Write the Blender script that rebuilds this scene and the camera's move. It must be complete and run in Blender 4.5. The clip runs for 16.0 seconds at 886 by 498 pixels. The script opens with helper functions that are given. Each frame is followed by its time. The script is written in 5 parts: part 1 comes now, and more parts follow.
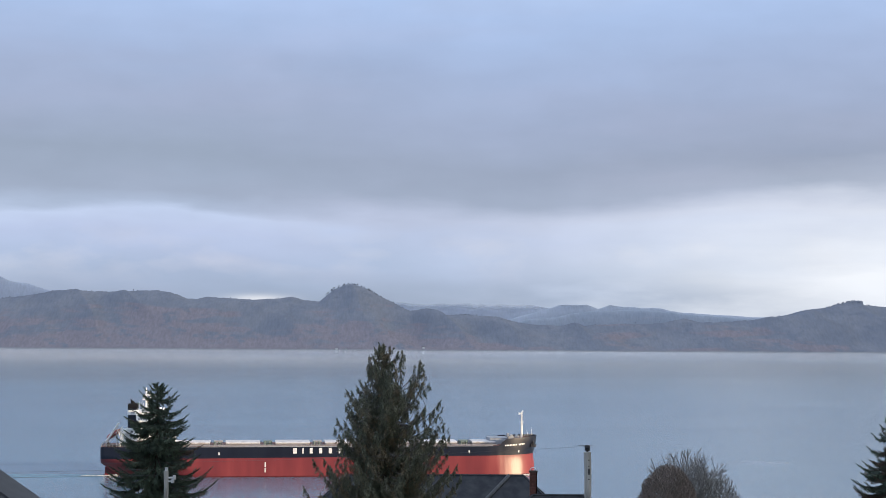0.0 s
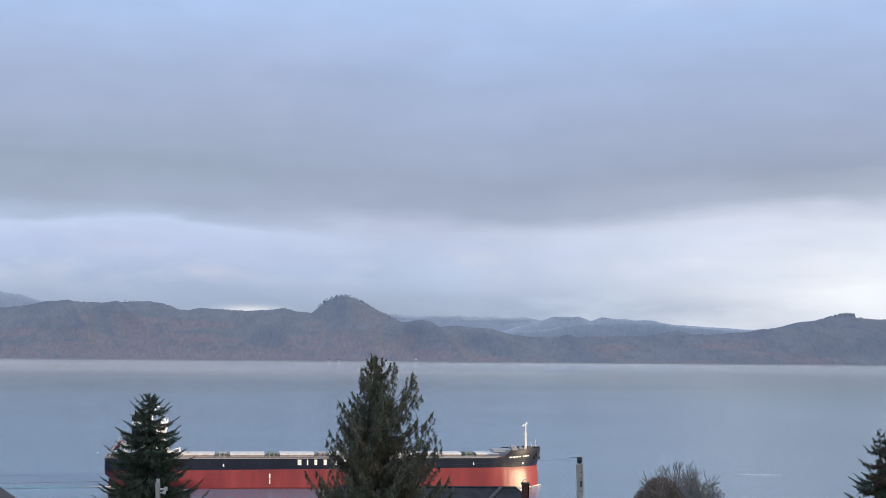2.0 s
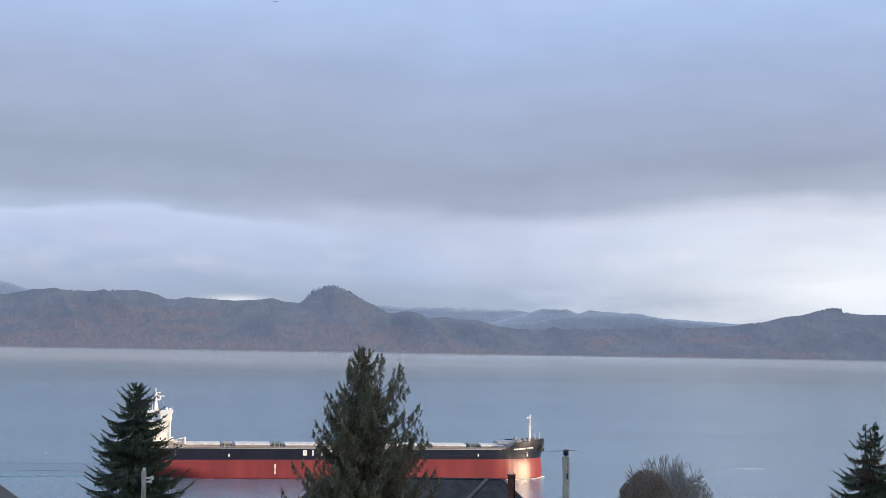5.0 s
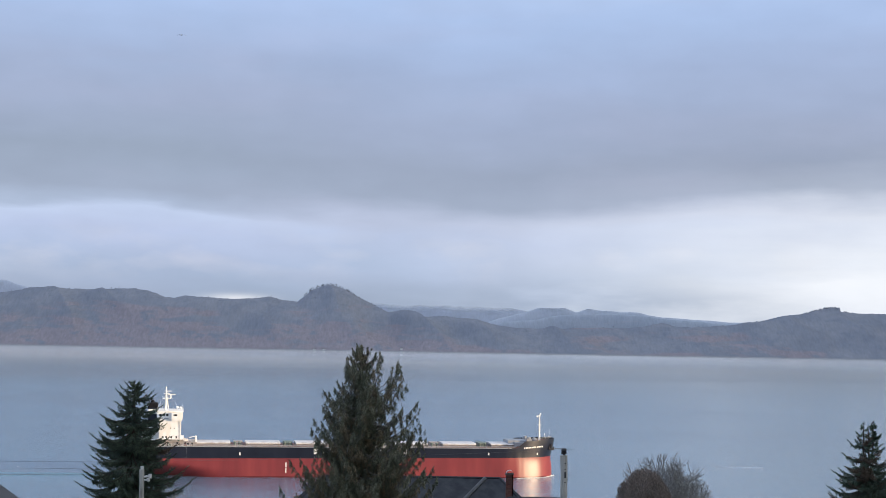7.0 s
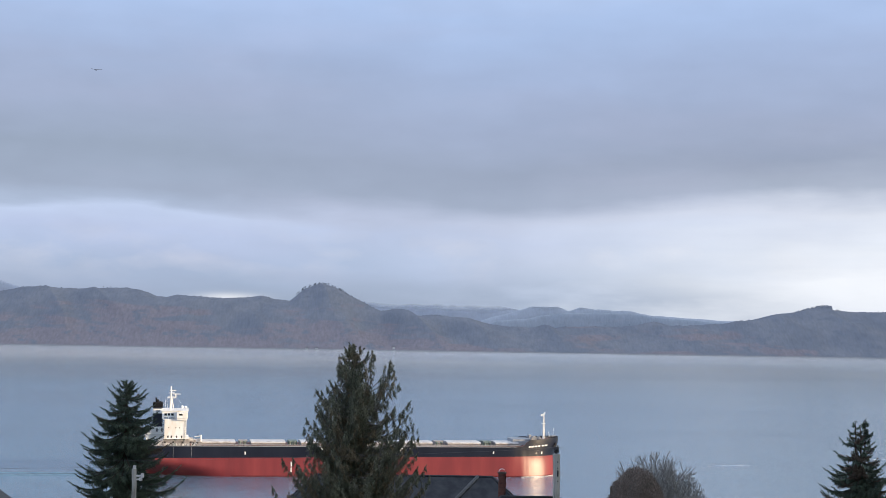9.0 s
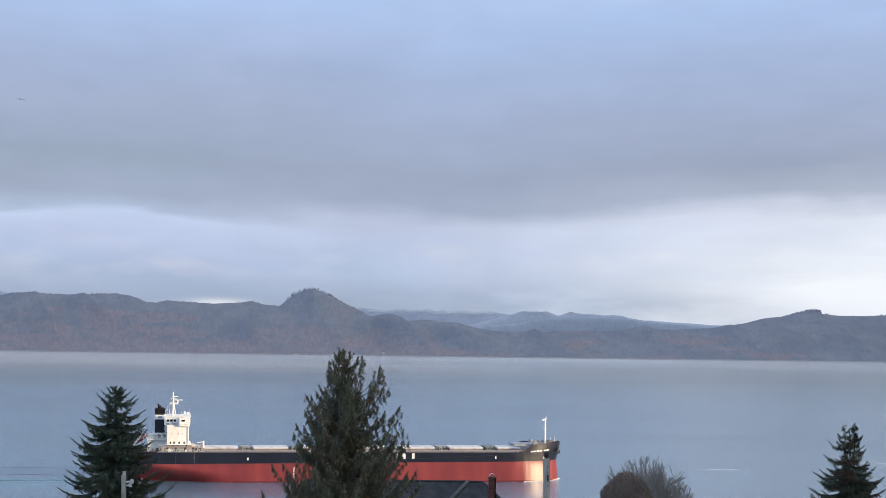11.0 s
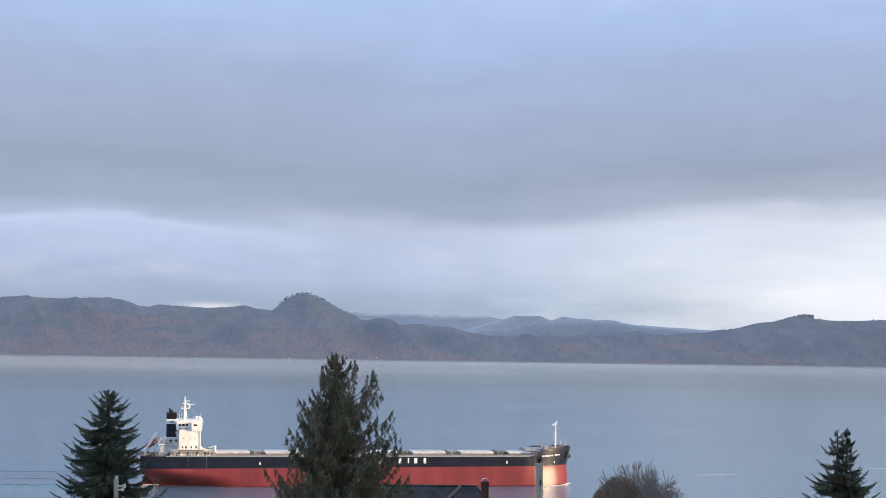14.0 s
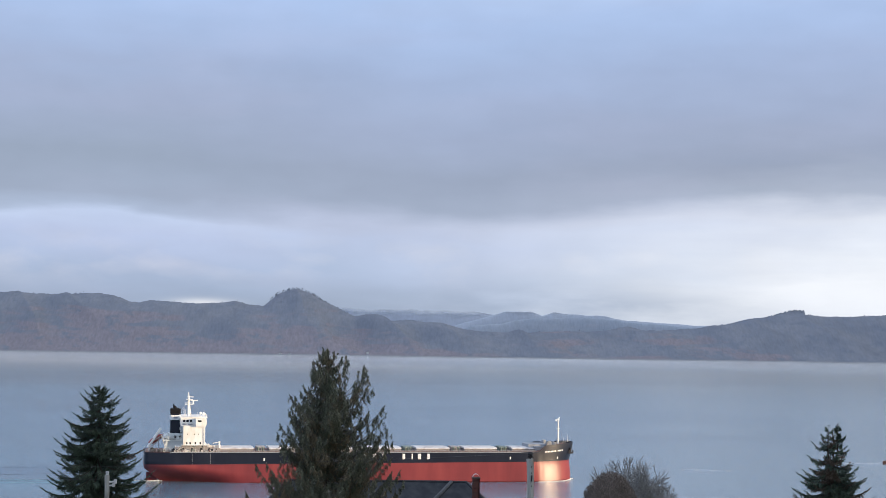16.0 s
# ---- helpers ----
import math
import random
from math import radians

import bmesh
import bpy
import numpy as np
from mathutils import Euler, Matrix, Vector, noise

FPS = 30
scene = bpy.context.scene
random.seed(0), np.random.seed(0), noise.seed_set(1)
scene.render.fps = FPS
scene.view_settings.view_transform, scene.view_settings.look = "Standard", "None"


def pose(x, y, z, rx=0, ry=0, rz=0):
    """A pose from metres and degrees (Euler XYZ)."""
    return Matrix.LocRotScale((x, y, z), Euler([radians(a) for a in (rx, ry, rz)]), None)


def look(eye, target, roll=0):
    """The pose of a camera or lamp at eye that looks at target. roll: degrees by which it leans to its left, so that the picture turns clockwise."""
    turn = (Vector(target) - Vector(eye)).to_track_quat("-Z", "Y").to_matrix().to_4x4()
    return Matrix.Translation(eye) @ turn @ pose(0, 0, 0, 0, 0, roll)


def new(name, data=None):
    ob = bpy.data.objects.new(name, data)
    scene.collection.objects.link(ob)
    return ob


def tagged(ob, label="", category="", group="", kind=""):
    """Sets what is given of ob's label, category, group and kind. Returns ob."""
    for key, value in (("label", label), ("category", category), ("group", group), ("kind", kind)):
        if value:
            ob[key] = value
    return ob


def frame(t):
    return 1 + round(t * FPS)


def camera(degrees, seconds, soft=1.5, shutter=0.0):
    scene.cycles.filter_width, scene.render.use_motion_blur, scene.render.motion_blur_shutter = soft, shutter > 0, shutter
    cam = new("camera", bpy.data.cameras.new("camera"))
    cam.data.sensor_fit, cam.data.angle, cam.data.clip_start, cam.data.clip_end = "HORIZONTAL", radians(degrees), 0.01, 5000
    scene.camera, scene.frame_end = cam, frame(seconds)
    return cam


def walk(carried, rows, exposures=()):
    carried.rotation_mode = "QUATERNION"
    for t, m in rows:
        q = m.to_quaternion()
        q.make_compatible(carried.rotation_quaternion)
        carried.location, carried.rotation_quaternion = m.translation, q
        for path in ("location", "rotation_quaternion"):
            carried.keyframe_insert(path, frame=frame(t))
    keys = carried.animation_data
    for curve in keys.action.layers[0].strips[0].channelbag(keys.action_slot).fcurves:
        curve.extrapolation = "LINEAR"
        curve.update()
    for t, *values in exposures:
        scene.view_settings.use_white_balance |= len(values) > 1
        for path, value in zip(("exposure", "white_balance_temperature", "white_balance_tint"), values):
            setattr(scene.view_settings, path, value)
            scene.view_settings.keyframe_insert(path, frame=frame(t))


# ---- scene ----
EYE = Vector((0, 0, 81.6))


def aim(yaw, pitch, roll):
    y, p = radians(yaw), radians(pitch)
    way = Vector((-math.sin(y) * math.cos(p), math.cos(y) * math.cos(p), math.sin(p)))
    return look(EYE, EYE + way * 100, roll)


cam = camera(29.30, 16.0, soft=0.8)
walk(cam, [(t, aim(y, p, r)) for t, y, p, r in (
    (0, 0.000, 2.329, 0.311),
    (0.5, -0.105, 2.415, 0.294),
    (1, -0.160, 2.536, 0.332),
    (1.5, -0.203, 2.652, 0.387),
    (2, -0.247, 2.724, 0.440),
    (2.5, -0.335, 2.714, 0.558),
    (3, -0.414, 2.660, 0.663),
    (3.5, -0.471, 2.578, 0.771),
    (4, -0.503, 2.514, 0.867),
    (6.5, -0.789, 2.407, 0.956),
    (7, -0.706, 2.396, 0.997),
    (7.5, -0.657, 2.370, 0.966),
    (8, -0.691, 2.337, 0.929),
    (8.5, -0.823, 2.354, 0.947),
    (9, -0.965, 2.361, 0.924),
    (11.5, -1.360, 2.586, 0.754),
    (12, -1.383, 2.644, 0.753),
    (12.5, -1.400, 2.727, 0.754),
    (13, -1.420, 2.742, 0.822),
    (13.5, -1.467, 2.743, 0.831),
    (14, -1.553, 2.687, 0.832),
    (14.5, -1.610, 2.600, 0.833),
    (15, -1.684, 2.533, 0.793),
    (15.5, -1.753, 2.515, 0.835),
    (16, -1.851, 2.546, 0.848),
)])

# ---- sky and sun ----
SUN_TURN, SUN_UP = 66.0, 6.5          # degrees from straight behind the camera to its right; height
world = bpy.data.worlds.new("sky")
scene.world = world
world.use_nodes = True
wt = world.node_tree
wt.nodes.clear()


def wn(kind, **values):
    n = wt.nodes.new(kind)
    for k, v in values.items():
        if k in n.inputs:
            n.inputs[k].default_value = v
    return n


def wmath(op, a, b=None, clamp=False):
    n = wt.nodes.new("ShaderNodeMath")
    n.operation, n.use_clamp = op, clamp
    for i, v in enumerate((a, b)):
        if v is None:
            continue
        if isinstance(v, (int, float)):
            n.inputs[i].default_value = v
        else:
            wt.links.new(v, n.inputs[i])
    return n.outputs[0]


def wramp(fac, stops, mode="EASE"):
    n = wt.nodes.new("ShaderNodeValToRGB")
    n.color_ramp.interpolation = mode
    el = n.color_ramp.elements
    while len(el) < len(stops):
        el.new(0.5)
    for e, (p, c) in zip(el, stops):
        e.position, e.color = p, (*c, 1)
    wt.links.new(fac, n.inputs[0])
    return n.outputs[0]


def wmix(fac, a, b):
    n = wt.nodes.new("ShaderNodeMix")
    n.data_type = "RGBA"
    for v, s in ((fac, n.inputs[0]), (a, n.inputs[6]), (b, n.inputs[7])):
        if isinstance(v, (int, float)):
            s.default_value = v
        elif isinstance(v, tuple):
            s.default_value = (*v, 1)
        else:
            wt.links.new(v, s)
    return n.outputs[2]


tc = wt.nodes.new("ShaderNodeTexCoord")
sx = wt.nodes.new("ShaderNodeSeparateXYZ")
wt.links.new(tc.outputs["Generated"], sx.inputs[0])


def wnoise(sx_, sy_, sz_, scale, detail, seed):
    m = wt.nodes.new("ShaderNodeMapping")
    m.inputs["Scale"].default_value = (sx_, sy_, sz_)
    m.inputs["Location"].default_value = (seed, seed * 0.7, seed * 1.3)
    wt.links.new(tc.outputs["Generated"], m.inputs[0])
    n = wt.nodes.new("ShaderNodeTexNoise")
    n.inputs["Scale"].default_value, n.inputs["Detail"].default_value = scale, detail
    n.inputs["Roughness"].default_value = 0.5
    wt.links.new(m.outputs[0], n.inputs["Vector"])
    return n.outputs["Fac"]


X, Z = sx.outputs[0], sx.outputs[2]
broad = wmath("SUBTRACT", wnoise(1, 1, 5, 3.2, 2.0, 3.1), 0.5)
wisp = wmath("SUBTRACT", wnoise(1, 1, 4.5, 13.0, 5.0, 8.4), 0.5)
# the cloud deck sags to the north
sag = wmath("POWER", 2.718, wmath("MULTIPLY", wmath("POWER", wmath("DIVIDE", wmath("SUBTRACT", X, 0.045), 0.10), 2), -1))
level = wmath("ADD", Z, wmath("MULTIPLY", sag, 0.012))
level = wmath("ADD", level, wmath("MULTIPLY", broad, 0.013))
level = wmath("ADD", level, wmath("MULTIPLY", wisp, 0.020))
deck = wramp(wmath("MULTIPLY", level, 2.5, True), [
    (0.000, (0.35, 0.44, 0.59)), (0.035, (0.36, 0.45, 0.61)), (0.085, (0.46, 0.57, 0.79)), (0.145, (0.52, 0.61, 0.84)),
    (0.160, (0.51, 0.58, 0.78)), (0.196, (0.362, 0.43, 0.585)), (0.245, (0.337, 0.40, 0.55)), (0.31, (0.378, 0.452, 0.645)),
    (0.385, (0.40, 0.50, 0.74)), (0.47, (0.435, 0.575, 0.87)), (0.7, (0.53, 0.69, 1.0)), (1.0, (0.64, 0.78, 1.04))], "LINEAR")
crisp = wramp(wmath("MULTIPLY", level, 2.5, True), [
    (0.000, (0.35, 0.44, 0.60)), (0.035, (0.36, 0.45, 0.62)), (0.080, (0.43, 0.54, 0.76)), (0.125, (0.52, 0.62, 0.88)),
    (0.152, (0.57, 0.68, 0.93)), (0.166, (0.43, 0.52, 0.71)), (0.190, (0.36, 0.43, 0.585)), (0.245, (0.335, 0.405, 0.55)), (0.31, (0.378, 0.452, 0.645)),
    (0.385, (0.40, 0.50, 0.74)), (0.47, (0.435, 0.575, 0.87)), (0.7, (0.53, 0.69, 1.0)), (1.0, (0.64, 0.78, 1.04))], "LINEAR")
west = wmath("MULTIPLY", wmath("SUBTRACT", -0.045, X), 11.0, True)
deck = wmix(west, deck, crisp)
# torn puffs of low cloud and pinkish veils
puff = wmath("MULTIPLY", wmath("SUBTRACT", wnoise(1, 1, 2.6, 17.0, 7.0, 6.3), 0.50), 5.0, True)
low = wmath("POWER", 2.718, wmath("MULTIPLY", wmath("POWER", wmath("DIVIDE", wmath("SUBTRACT", Z, 0.036), 0.014), 2), -1))
deck = wmix(wmath("MULTIPLY", wmath("MULTIPLY", puff, low), 0.55), deck, (0.66, 0.70, 0.84))
veil = wmath("MULTIPLY", wmath("SUBTRACT", wnoise(1, 1, 5, 6.5, 4.0, 2.9), 0.47), 4.0, True)
deck = wmix(wmath("MULTIPLY", veil, 0.20), deck, (0.47, 0.49, 0.67))
glow_x = wmath("SMOOTH_MAX", wmath("MULTIPLY", wmath("SUBTRACT", X, 0.01), 4.7), 0.0)
gap = wramp(wmath("MULTIPLY", level, 2.5, True), [(0.0, (0.7, 0.7, 0.7)), (0.045, (1, 1, 1)), (0.09, (0.70, 0.70, 0.70)), (0.155, (0.50, 0.50, 0.50)), (0.20, (0.12, 0.12, 0.12)), (0.26, (0, 0, 0)), (0.45, (0, 0, 0)), (0.62, (0.75, 0.75, 0.75))])
stripe = wmath("ADD", 0.62, wmath("MULTIPLY", wnoise(1, 1, 9, 7.0, 5.0, 4.6), 0.76))
bright = wmix(wmath("MULTIPLY", wmath("MULTIPLY", glow_x, gap), stripe, True), deck, (0.945, 0.985, 1.06))
# a low bank of grey cloud lies on the distant hills
bank_z = wmath("POWER", 2.718, wmath("MULTIPLY", wmath("POWER", wmath("DIVIDE", wmath("SUBTRACT", Z, 0.009), 0.014), 2), -1))
bank_x = wmath("POWER", 2.718, wmath("MULTIPLY", wmath("POWER", wmath("DIVIDE", wmath("SUBTRACT", X, 0.070), 0.13), 2), -1))
torn = wmath("MULTIPLY", wmath("SUBTRACT", wnoise(1, 1, 4, 15.0, 6.0, 9.7), 0.25), 3.2, True)
bright = wmix(wmath("MULTIPLY", wmath("MULTIPLY", bank_z, bank_x), wmath("MULTIPLY", torn, 0.85)), bright, (0.36, 0.445, 0.60))
# a slit of clear bright sky low over the western ridge
slit = wmath("POWER", 2.718, wmath("MULTIPLY", wmath("ADD", wmath("POWER", wmath("DIVIDE", wmath("ADD", X, 0.108), 0.017), 2), wmath("POWER", wmath("DIVIDE", wmath("SUBTRACT", Z, 0.0105), 0.0026), 2)), -1))
bright = wmix(wmath("MULTIPLY", slit, 0.8), bright, (0.92, 0.95, 1.02))
# fine cloud texture, broken by small low wisps
tex = wmath("ADD", wnoise(1, 1, 4, 9.0, 6.0, 5.2), wmath("MULTIPLY", wnoise(1, 1, 1.7, 26.0, 5.0, 1.7), 0.75))
soft_tex = wt.nodes.new("ShaderNodeVectorMath")
soft_tex.operation = "SCALE"
wt.links.new(bright, soft_tex.inputs[0])
wt.links.new(wmath("ADD", 0.865, wmath("MULTIPLY", tex, 0.17)), soft_tex.inputs["Scale"])
bright = soft_tex.outputs[0]
sky = wt.nodes.new("ShaderNodeTexSky")
sky.sky_type, sky.sun_disc = "NISHITA", False
sky.sun_elevation, sky.sun_rotation = radians(SUN_UP), radians(180 - SUN_TURN)
clear = wt.nodes.new("ShaderNodeVectorMath")
clear.operation = "SCALE"
clear.inputs["Scale"].default_value = 0.10
wt.links.new(sky.outputs[0], clear.inputs[0])
bg = wn("ShaderNodeBackground", Strength=1.0)
wt.links.new(wmix(0.92, clear.outputs[0], bright), bg.inputs[0])
wo = wt.nodes.new("ShaderNodeOutputWorld")
wt.links.new(bg.outputs[0], wo.inputs[0])

sun = new("sun", bpy.data.lights.new("sun", "SUN"))
sun.data.energy, sun.data.angle, sun.data.color = 5.5, radians(0.6), (1.0, 0.755, 0.475)
_a, _e = radians(SUN_TURN), radians(SUN_UP)
TO_SUN = Vector((math.sin(_a) * math.cos(_e), -math.cos(_a) * math.cos(_e), math.sin(_e)))
sun.matrix_world = look((0, 0, 400), Vector((0, 0, 400)) - TO_SUN)


# ---- materials ----
def mat(name, colours, rough=0.6, metal=0.0, scale=1.0, detail=4.0, bump=0.0, bump_scale=None, stretch=(1, 1, 1), spec=0.5, island=0.0, spread=(0.35, 0.65), random_ob=0.0):
    """A mix of colours by noise at a real-world scale (features per metre), with bump in metres."""
    m = bpy.data.materials.new(name)
    m.use_nodes = True
    nt = m.node_tree
    p = nt.nodes["Principled BSDF"]
    p.inputs["Roughness"].default_value, p.inputs["Metallic"].default_value = rough, metal
    p.inputs["Specular IOR Level"].default_value = spec
    co = nt.nodes.new("ShaderNodeTexCoord")
    mp = nt.nodes.new("ShaderNodeMapping")
    mp.inputs["Scale"].default_value = stretch
    nt.links.new(co.outputs["Object"], mp.inputs[0])
    n = nt.nodes.new("ShaderNodeTexNoise")
    n.inputs["Scale"].default_value, n.inputs["Detail"].default_value = scale, detail
    nt.links.new(mp.outputs[0], n.inputs["Vector"])
    r = nt.nodes.new("ShaderNodeValToRGB")
    el = r.color_ramp.elements
    while len(el) < len(colours):
        el.new(0.5)
    for i, (e, c) in enumerate(zip(el, colours)):
        e.position = spread[0] + (spread[1] - spread[0]) * i / max(1, len(colours) - 1)
        e.color = (*c, 1)
    nt.links.new(n.outputs["Fac"], r.inputs[0])
    out = r.outputs[0]
    if island or random_ob:
        if island:
            g = nt.nodes.new("ShaderNodeNewGeometry")
            src = g.outputs["Random Per Island"]
        else:
            g = nt.nodes.new("ShaderNodeObjectInfo")
            src = g.outputs["Random"]
        amount = island or random_ob
        mr = nt.nodes.new("ShaderNodeMapRange")
        mr.inputs["To Min"].default_value, mr.inputs["To Max"].default_value = 1 - amount, 1 + amount
        nt.links.new(src, mr.inputs["Value"])
        vs = nt.nodes.new("ShaderNodeVectorMath")
        vs.operation = "SCALE"
        nt.links.new(out, vs.inputs[0])
        nt.links.new(mr.outputs[0], vs.inputs["Scale"])
        out = vs.outputs[0]
    nt.links.new(out, p.inputs["Base Color"])
    if bump:
        b = nt.nodes.new("ShaderNodeBump")
        b.inputs["Distance"].default_value = bump
        n2 = nt.nodes.new("ShaderNodeTexNoise")
        n2.inputs["Scale"].default_value, n2.inputs["Detail"].default_value = bump_scale or scale * 3, 4
        nt.links.new(mp.outputs[0], n2.inputs["Vector"])
        nt.links.new(n2.outputs["Fac"], b.inputs["Height"])
        nt.links.new(b.outputs[0], p.inputs["Normal"])
    return m


# ---- building helpers ----
def part(name, bm, material, parent=None, label="", smooth=False):
    me = bpy.data.meshes.new(name)
    if isinstance(bm, tuple):
        me.from_pydata(bm[0], [], bm[1])
    else:
        bm.to_mesh(me)
        bm.free()
    me.materials.append(material)
    if smooth:
        me.polygons.foreach_set("use_smooth", [True] * len(me.polygons))
    ob = new(name, me)
    if parent is not None:
        ob.parent = parent
    if label:
        tagged(ob, label)
    return ob


def thing(name, m, label, category, group="", kind=""):
    ob = new(name)
    ob.empty_display_size = 0.3
    ob.matrix_world = m
    return tagged(ob, label, category, group, kind)


def box(bm, x0, x1, y0, y1, z0, z1, bevel=0.0, m=None):
    v = [bm.verts.new((x, y, z)) for x in (x0, x1) for y in (y0, y1) for z in (z0, z1)]
    f = [bm.faces.new([v[i] for i in q]) for q in ((0, 1, 3, 2), (4, 6, 7, 5), (0, 4, 5, 1), (2, 3, 7, 6), (0, 2, 6, 4), (1, 5, 7, 3))]
    if m is not None:
        bmesh.ops.transform(bm, matrix=m, verts=v)
    if bevel:
        es = list({e for q in f for e in q.edges})
        bmesh.ops.bevel(bm, geom=es, offset=bevel, segments=2, affect="EDGES", profile=0.5)
    return bm


def boxes(*rows, bevel=0.0):
    bm = bmesh.new()
    for r in rows:
        box(bm, *r, bevel=bevel)
    return bm


def tube(bm, a, b, r0, r1=None, n=8, caps=True):
    a, b = Vector(a), Vector(b)
    r1 = r0 if r1 is None else r1
    q = (b - a).to_track_quat("Z", "Y")
    rings = []
    for p, r in ((a, r0), (b, r1)):
        rings.append([bm.verts.new(p + q @ Vector((r * math.cos(6.28319 * i / n), r * math.sin(6.28319 * i / n), 0))) for i in range(n)])
    for i in range(n):
        bm.faces.new((rings[0][i], rings[0][(i + 1) % n], rings[1][(i + 1) % n], rings[1][i]))
    if caps:
        bm.faces.new(rings[0][::-1])
        bm.faces.new(rings[1])
    return bm


def tubes(*rows, n=8):
    bm = bmesh.new()
    for r in rows:
        tube(bm, *r, n=n)
    return bm


def lerp(a, b, t):
    return a + (b - a) * t


def step(a, b, x):
    t = min(1, max(0, (x - a) / (b - a)))
    return t * t * (3 - 2 * t)


def grid(nx, ny, f):
    """A sheet of nx by ny points f(i, j)."""
    vs = [f(i, j) for j in range(ny) for i in range(nx)]
    fs = [(j * nx + i, j * nx + i + 1, (j + 1) * nx + i + 1, (j + 1) * nx + i) for j in range(ny - 1) for i in range(nx - 1)]
    return vs, fs


# ---- the near hillside ----
def ground_z(x, y):
    """The town's slope down to the river. An unseen hill is added behind the camera to shade it."""
    z = 77.0 - 0.125 * y if y > 0 else 77.0
    s = x * math.sin(_a) - y * math.cos(_a)
    w = x * math.cos(_a) + y * math.sin(_a)
    z += 70 * step(25, 165, s) * (1 - step(300, 470, w))
    return max(z, -6.0) + 0.25 * noise.noise(Vector((x * 0.05, y * 0.05, 0)))


GRASS = mat("winter_grass", [(0.045, 0.06, 0.025), (0.09, 0.085, 0.045), (0.06, 0.05, 0.035)], 0.9, scale=0.35, bump=0.05, bump_scale=4)


def _ground(i, j):
    x, y = -3000 + 6000 * i / 150, -900 + 1640 * j / 110
    x = math.copysign(abs(x / 3000) ** 1.8 * 3000, x)
    return (x, y, ground_z(x, y))


ground = part("ground", grid(151, 111, _ground), GRASS, smooth=True)
tagged(ground, "grassy hillside sloping down to the river", "ground", kind="structure")

# ---- the river ----
WATER = bpy.data.materials.new("river_water")
WATER.use_nodes = True
nt = WATER.node_tree
p = nt.nodes["Principled BSDF"]
p.inputs["IOR"].default_value = 1.333
co = nt.nodes.new("ShaderNodeTexCoord")


def water_noise(scale, sx_, sy_, detail):
    mp = nt.nodes.new("ShaderNodeMapping")
    mp.inputs["Scale"].default_value = (sx_, sy_, 1)
    nt.links.new(co.outputs["Object"], mp.inputs[0])
    n = nt.nodes.new("ShaderNodeTexNoise")
    n.inputs["Scale"].default_value, n.inputs["Detail"].default_value = scale, detail
    nt.links.new(mp.outputs[0], n.inputs["Vector"])
    return n.outputs["Fac"]


# wavelets tilt the surface a few degrees, more where the wind ruffles it
def tilt(scale, sx_, sy_, amount, detail=3):
    mp = nt.nodes.new("ShaderNodeMapping")
    mp.inputs["Scale"].default_value = (sx_, sy_, 1)
    nt.links.new(co.outputs["Object"], mp.inputs[0])
    n = nt.nodes.new("ShaderNodeTexNoise")
    n.inputs["Scale"].default_value, n.inputs["Detail"].default_value = scale, detail
    nt.links.new(mp.outputs[0], n.inputs["Vector"])
    a = nt.nodes.new("ShaderNodeVectorMath")
    a.operation = "SUBTRACT"
    a.inputs[1].default_value = (0.5, 0.5, 0.5)
    nt.links.new(n.outputs["Color"], a.inputs[0])
    b = nt.nodes.new("ShaderNodeVectorMath")
    b.operation = "MULTIPLY"
    b.inputs[1].default_value = (amount, amount, 0)
    nt.links.new(a.outputs[0], b.inputs[0])
    return b.outputs[0]


geo = nt.nodes.new("ShaderNodeNewGeometry")
total = geo.outputs["Normal"]
for t_ in (tilt(4.5, 1, 1.3, 0.95, 1), tilt(0.09, 0.6, 1.4, 0.05), tilt(0.012, 0.35, 1.2, 0.05)):
    add = nt.nodes.new("ShaderNodeVectorMath")
    add.operation = "ADD"
    nt.links.new(total, add.inputs[0])
    nt.links.new(t_, add.inputs[1])
    total = add.outputs[0]
nrm = nt.nodes.new("ShaderNodeVectorMath")
nrm.operation = "NORMALIZE"
nt.links.new(total, nrm.inputs[0])
nt.links.new(nrm.outputs[0], p.inputs["Normal"])
# greener and greyer mid-stream, paler towards the far bank: sheen painted into the colour
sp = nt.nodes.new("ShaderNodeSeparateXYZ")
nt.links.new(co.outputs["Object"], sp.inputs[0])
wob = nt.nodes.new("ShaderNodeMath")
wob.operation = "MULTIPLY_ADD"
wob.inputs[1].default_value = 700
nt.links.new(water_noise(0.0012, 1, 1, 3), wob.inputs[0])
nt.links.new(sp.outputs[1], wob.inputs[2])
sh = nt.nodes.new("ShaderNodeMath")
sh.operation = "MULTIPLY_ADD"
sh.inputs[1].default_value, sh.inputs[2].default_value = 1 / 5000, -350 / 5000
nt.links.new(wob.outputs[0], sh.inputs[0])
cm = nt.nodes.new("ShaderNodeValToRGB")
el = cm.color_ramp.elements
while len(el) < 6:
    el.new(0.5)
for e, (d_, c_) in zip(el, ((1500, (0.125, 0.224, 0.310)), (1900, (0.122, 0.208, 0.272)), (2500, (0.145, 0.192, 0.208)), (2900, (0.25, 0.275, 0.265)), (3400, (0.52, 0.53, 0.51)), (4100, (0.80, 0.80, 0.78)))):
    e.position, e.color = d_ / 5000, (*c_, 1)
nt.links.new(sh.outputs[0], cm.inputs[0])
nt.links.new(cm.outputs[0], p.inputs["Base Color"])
rr = nt.nodes.new("ShaderNodeMapRange")
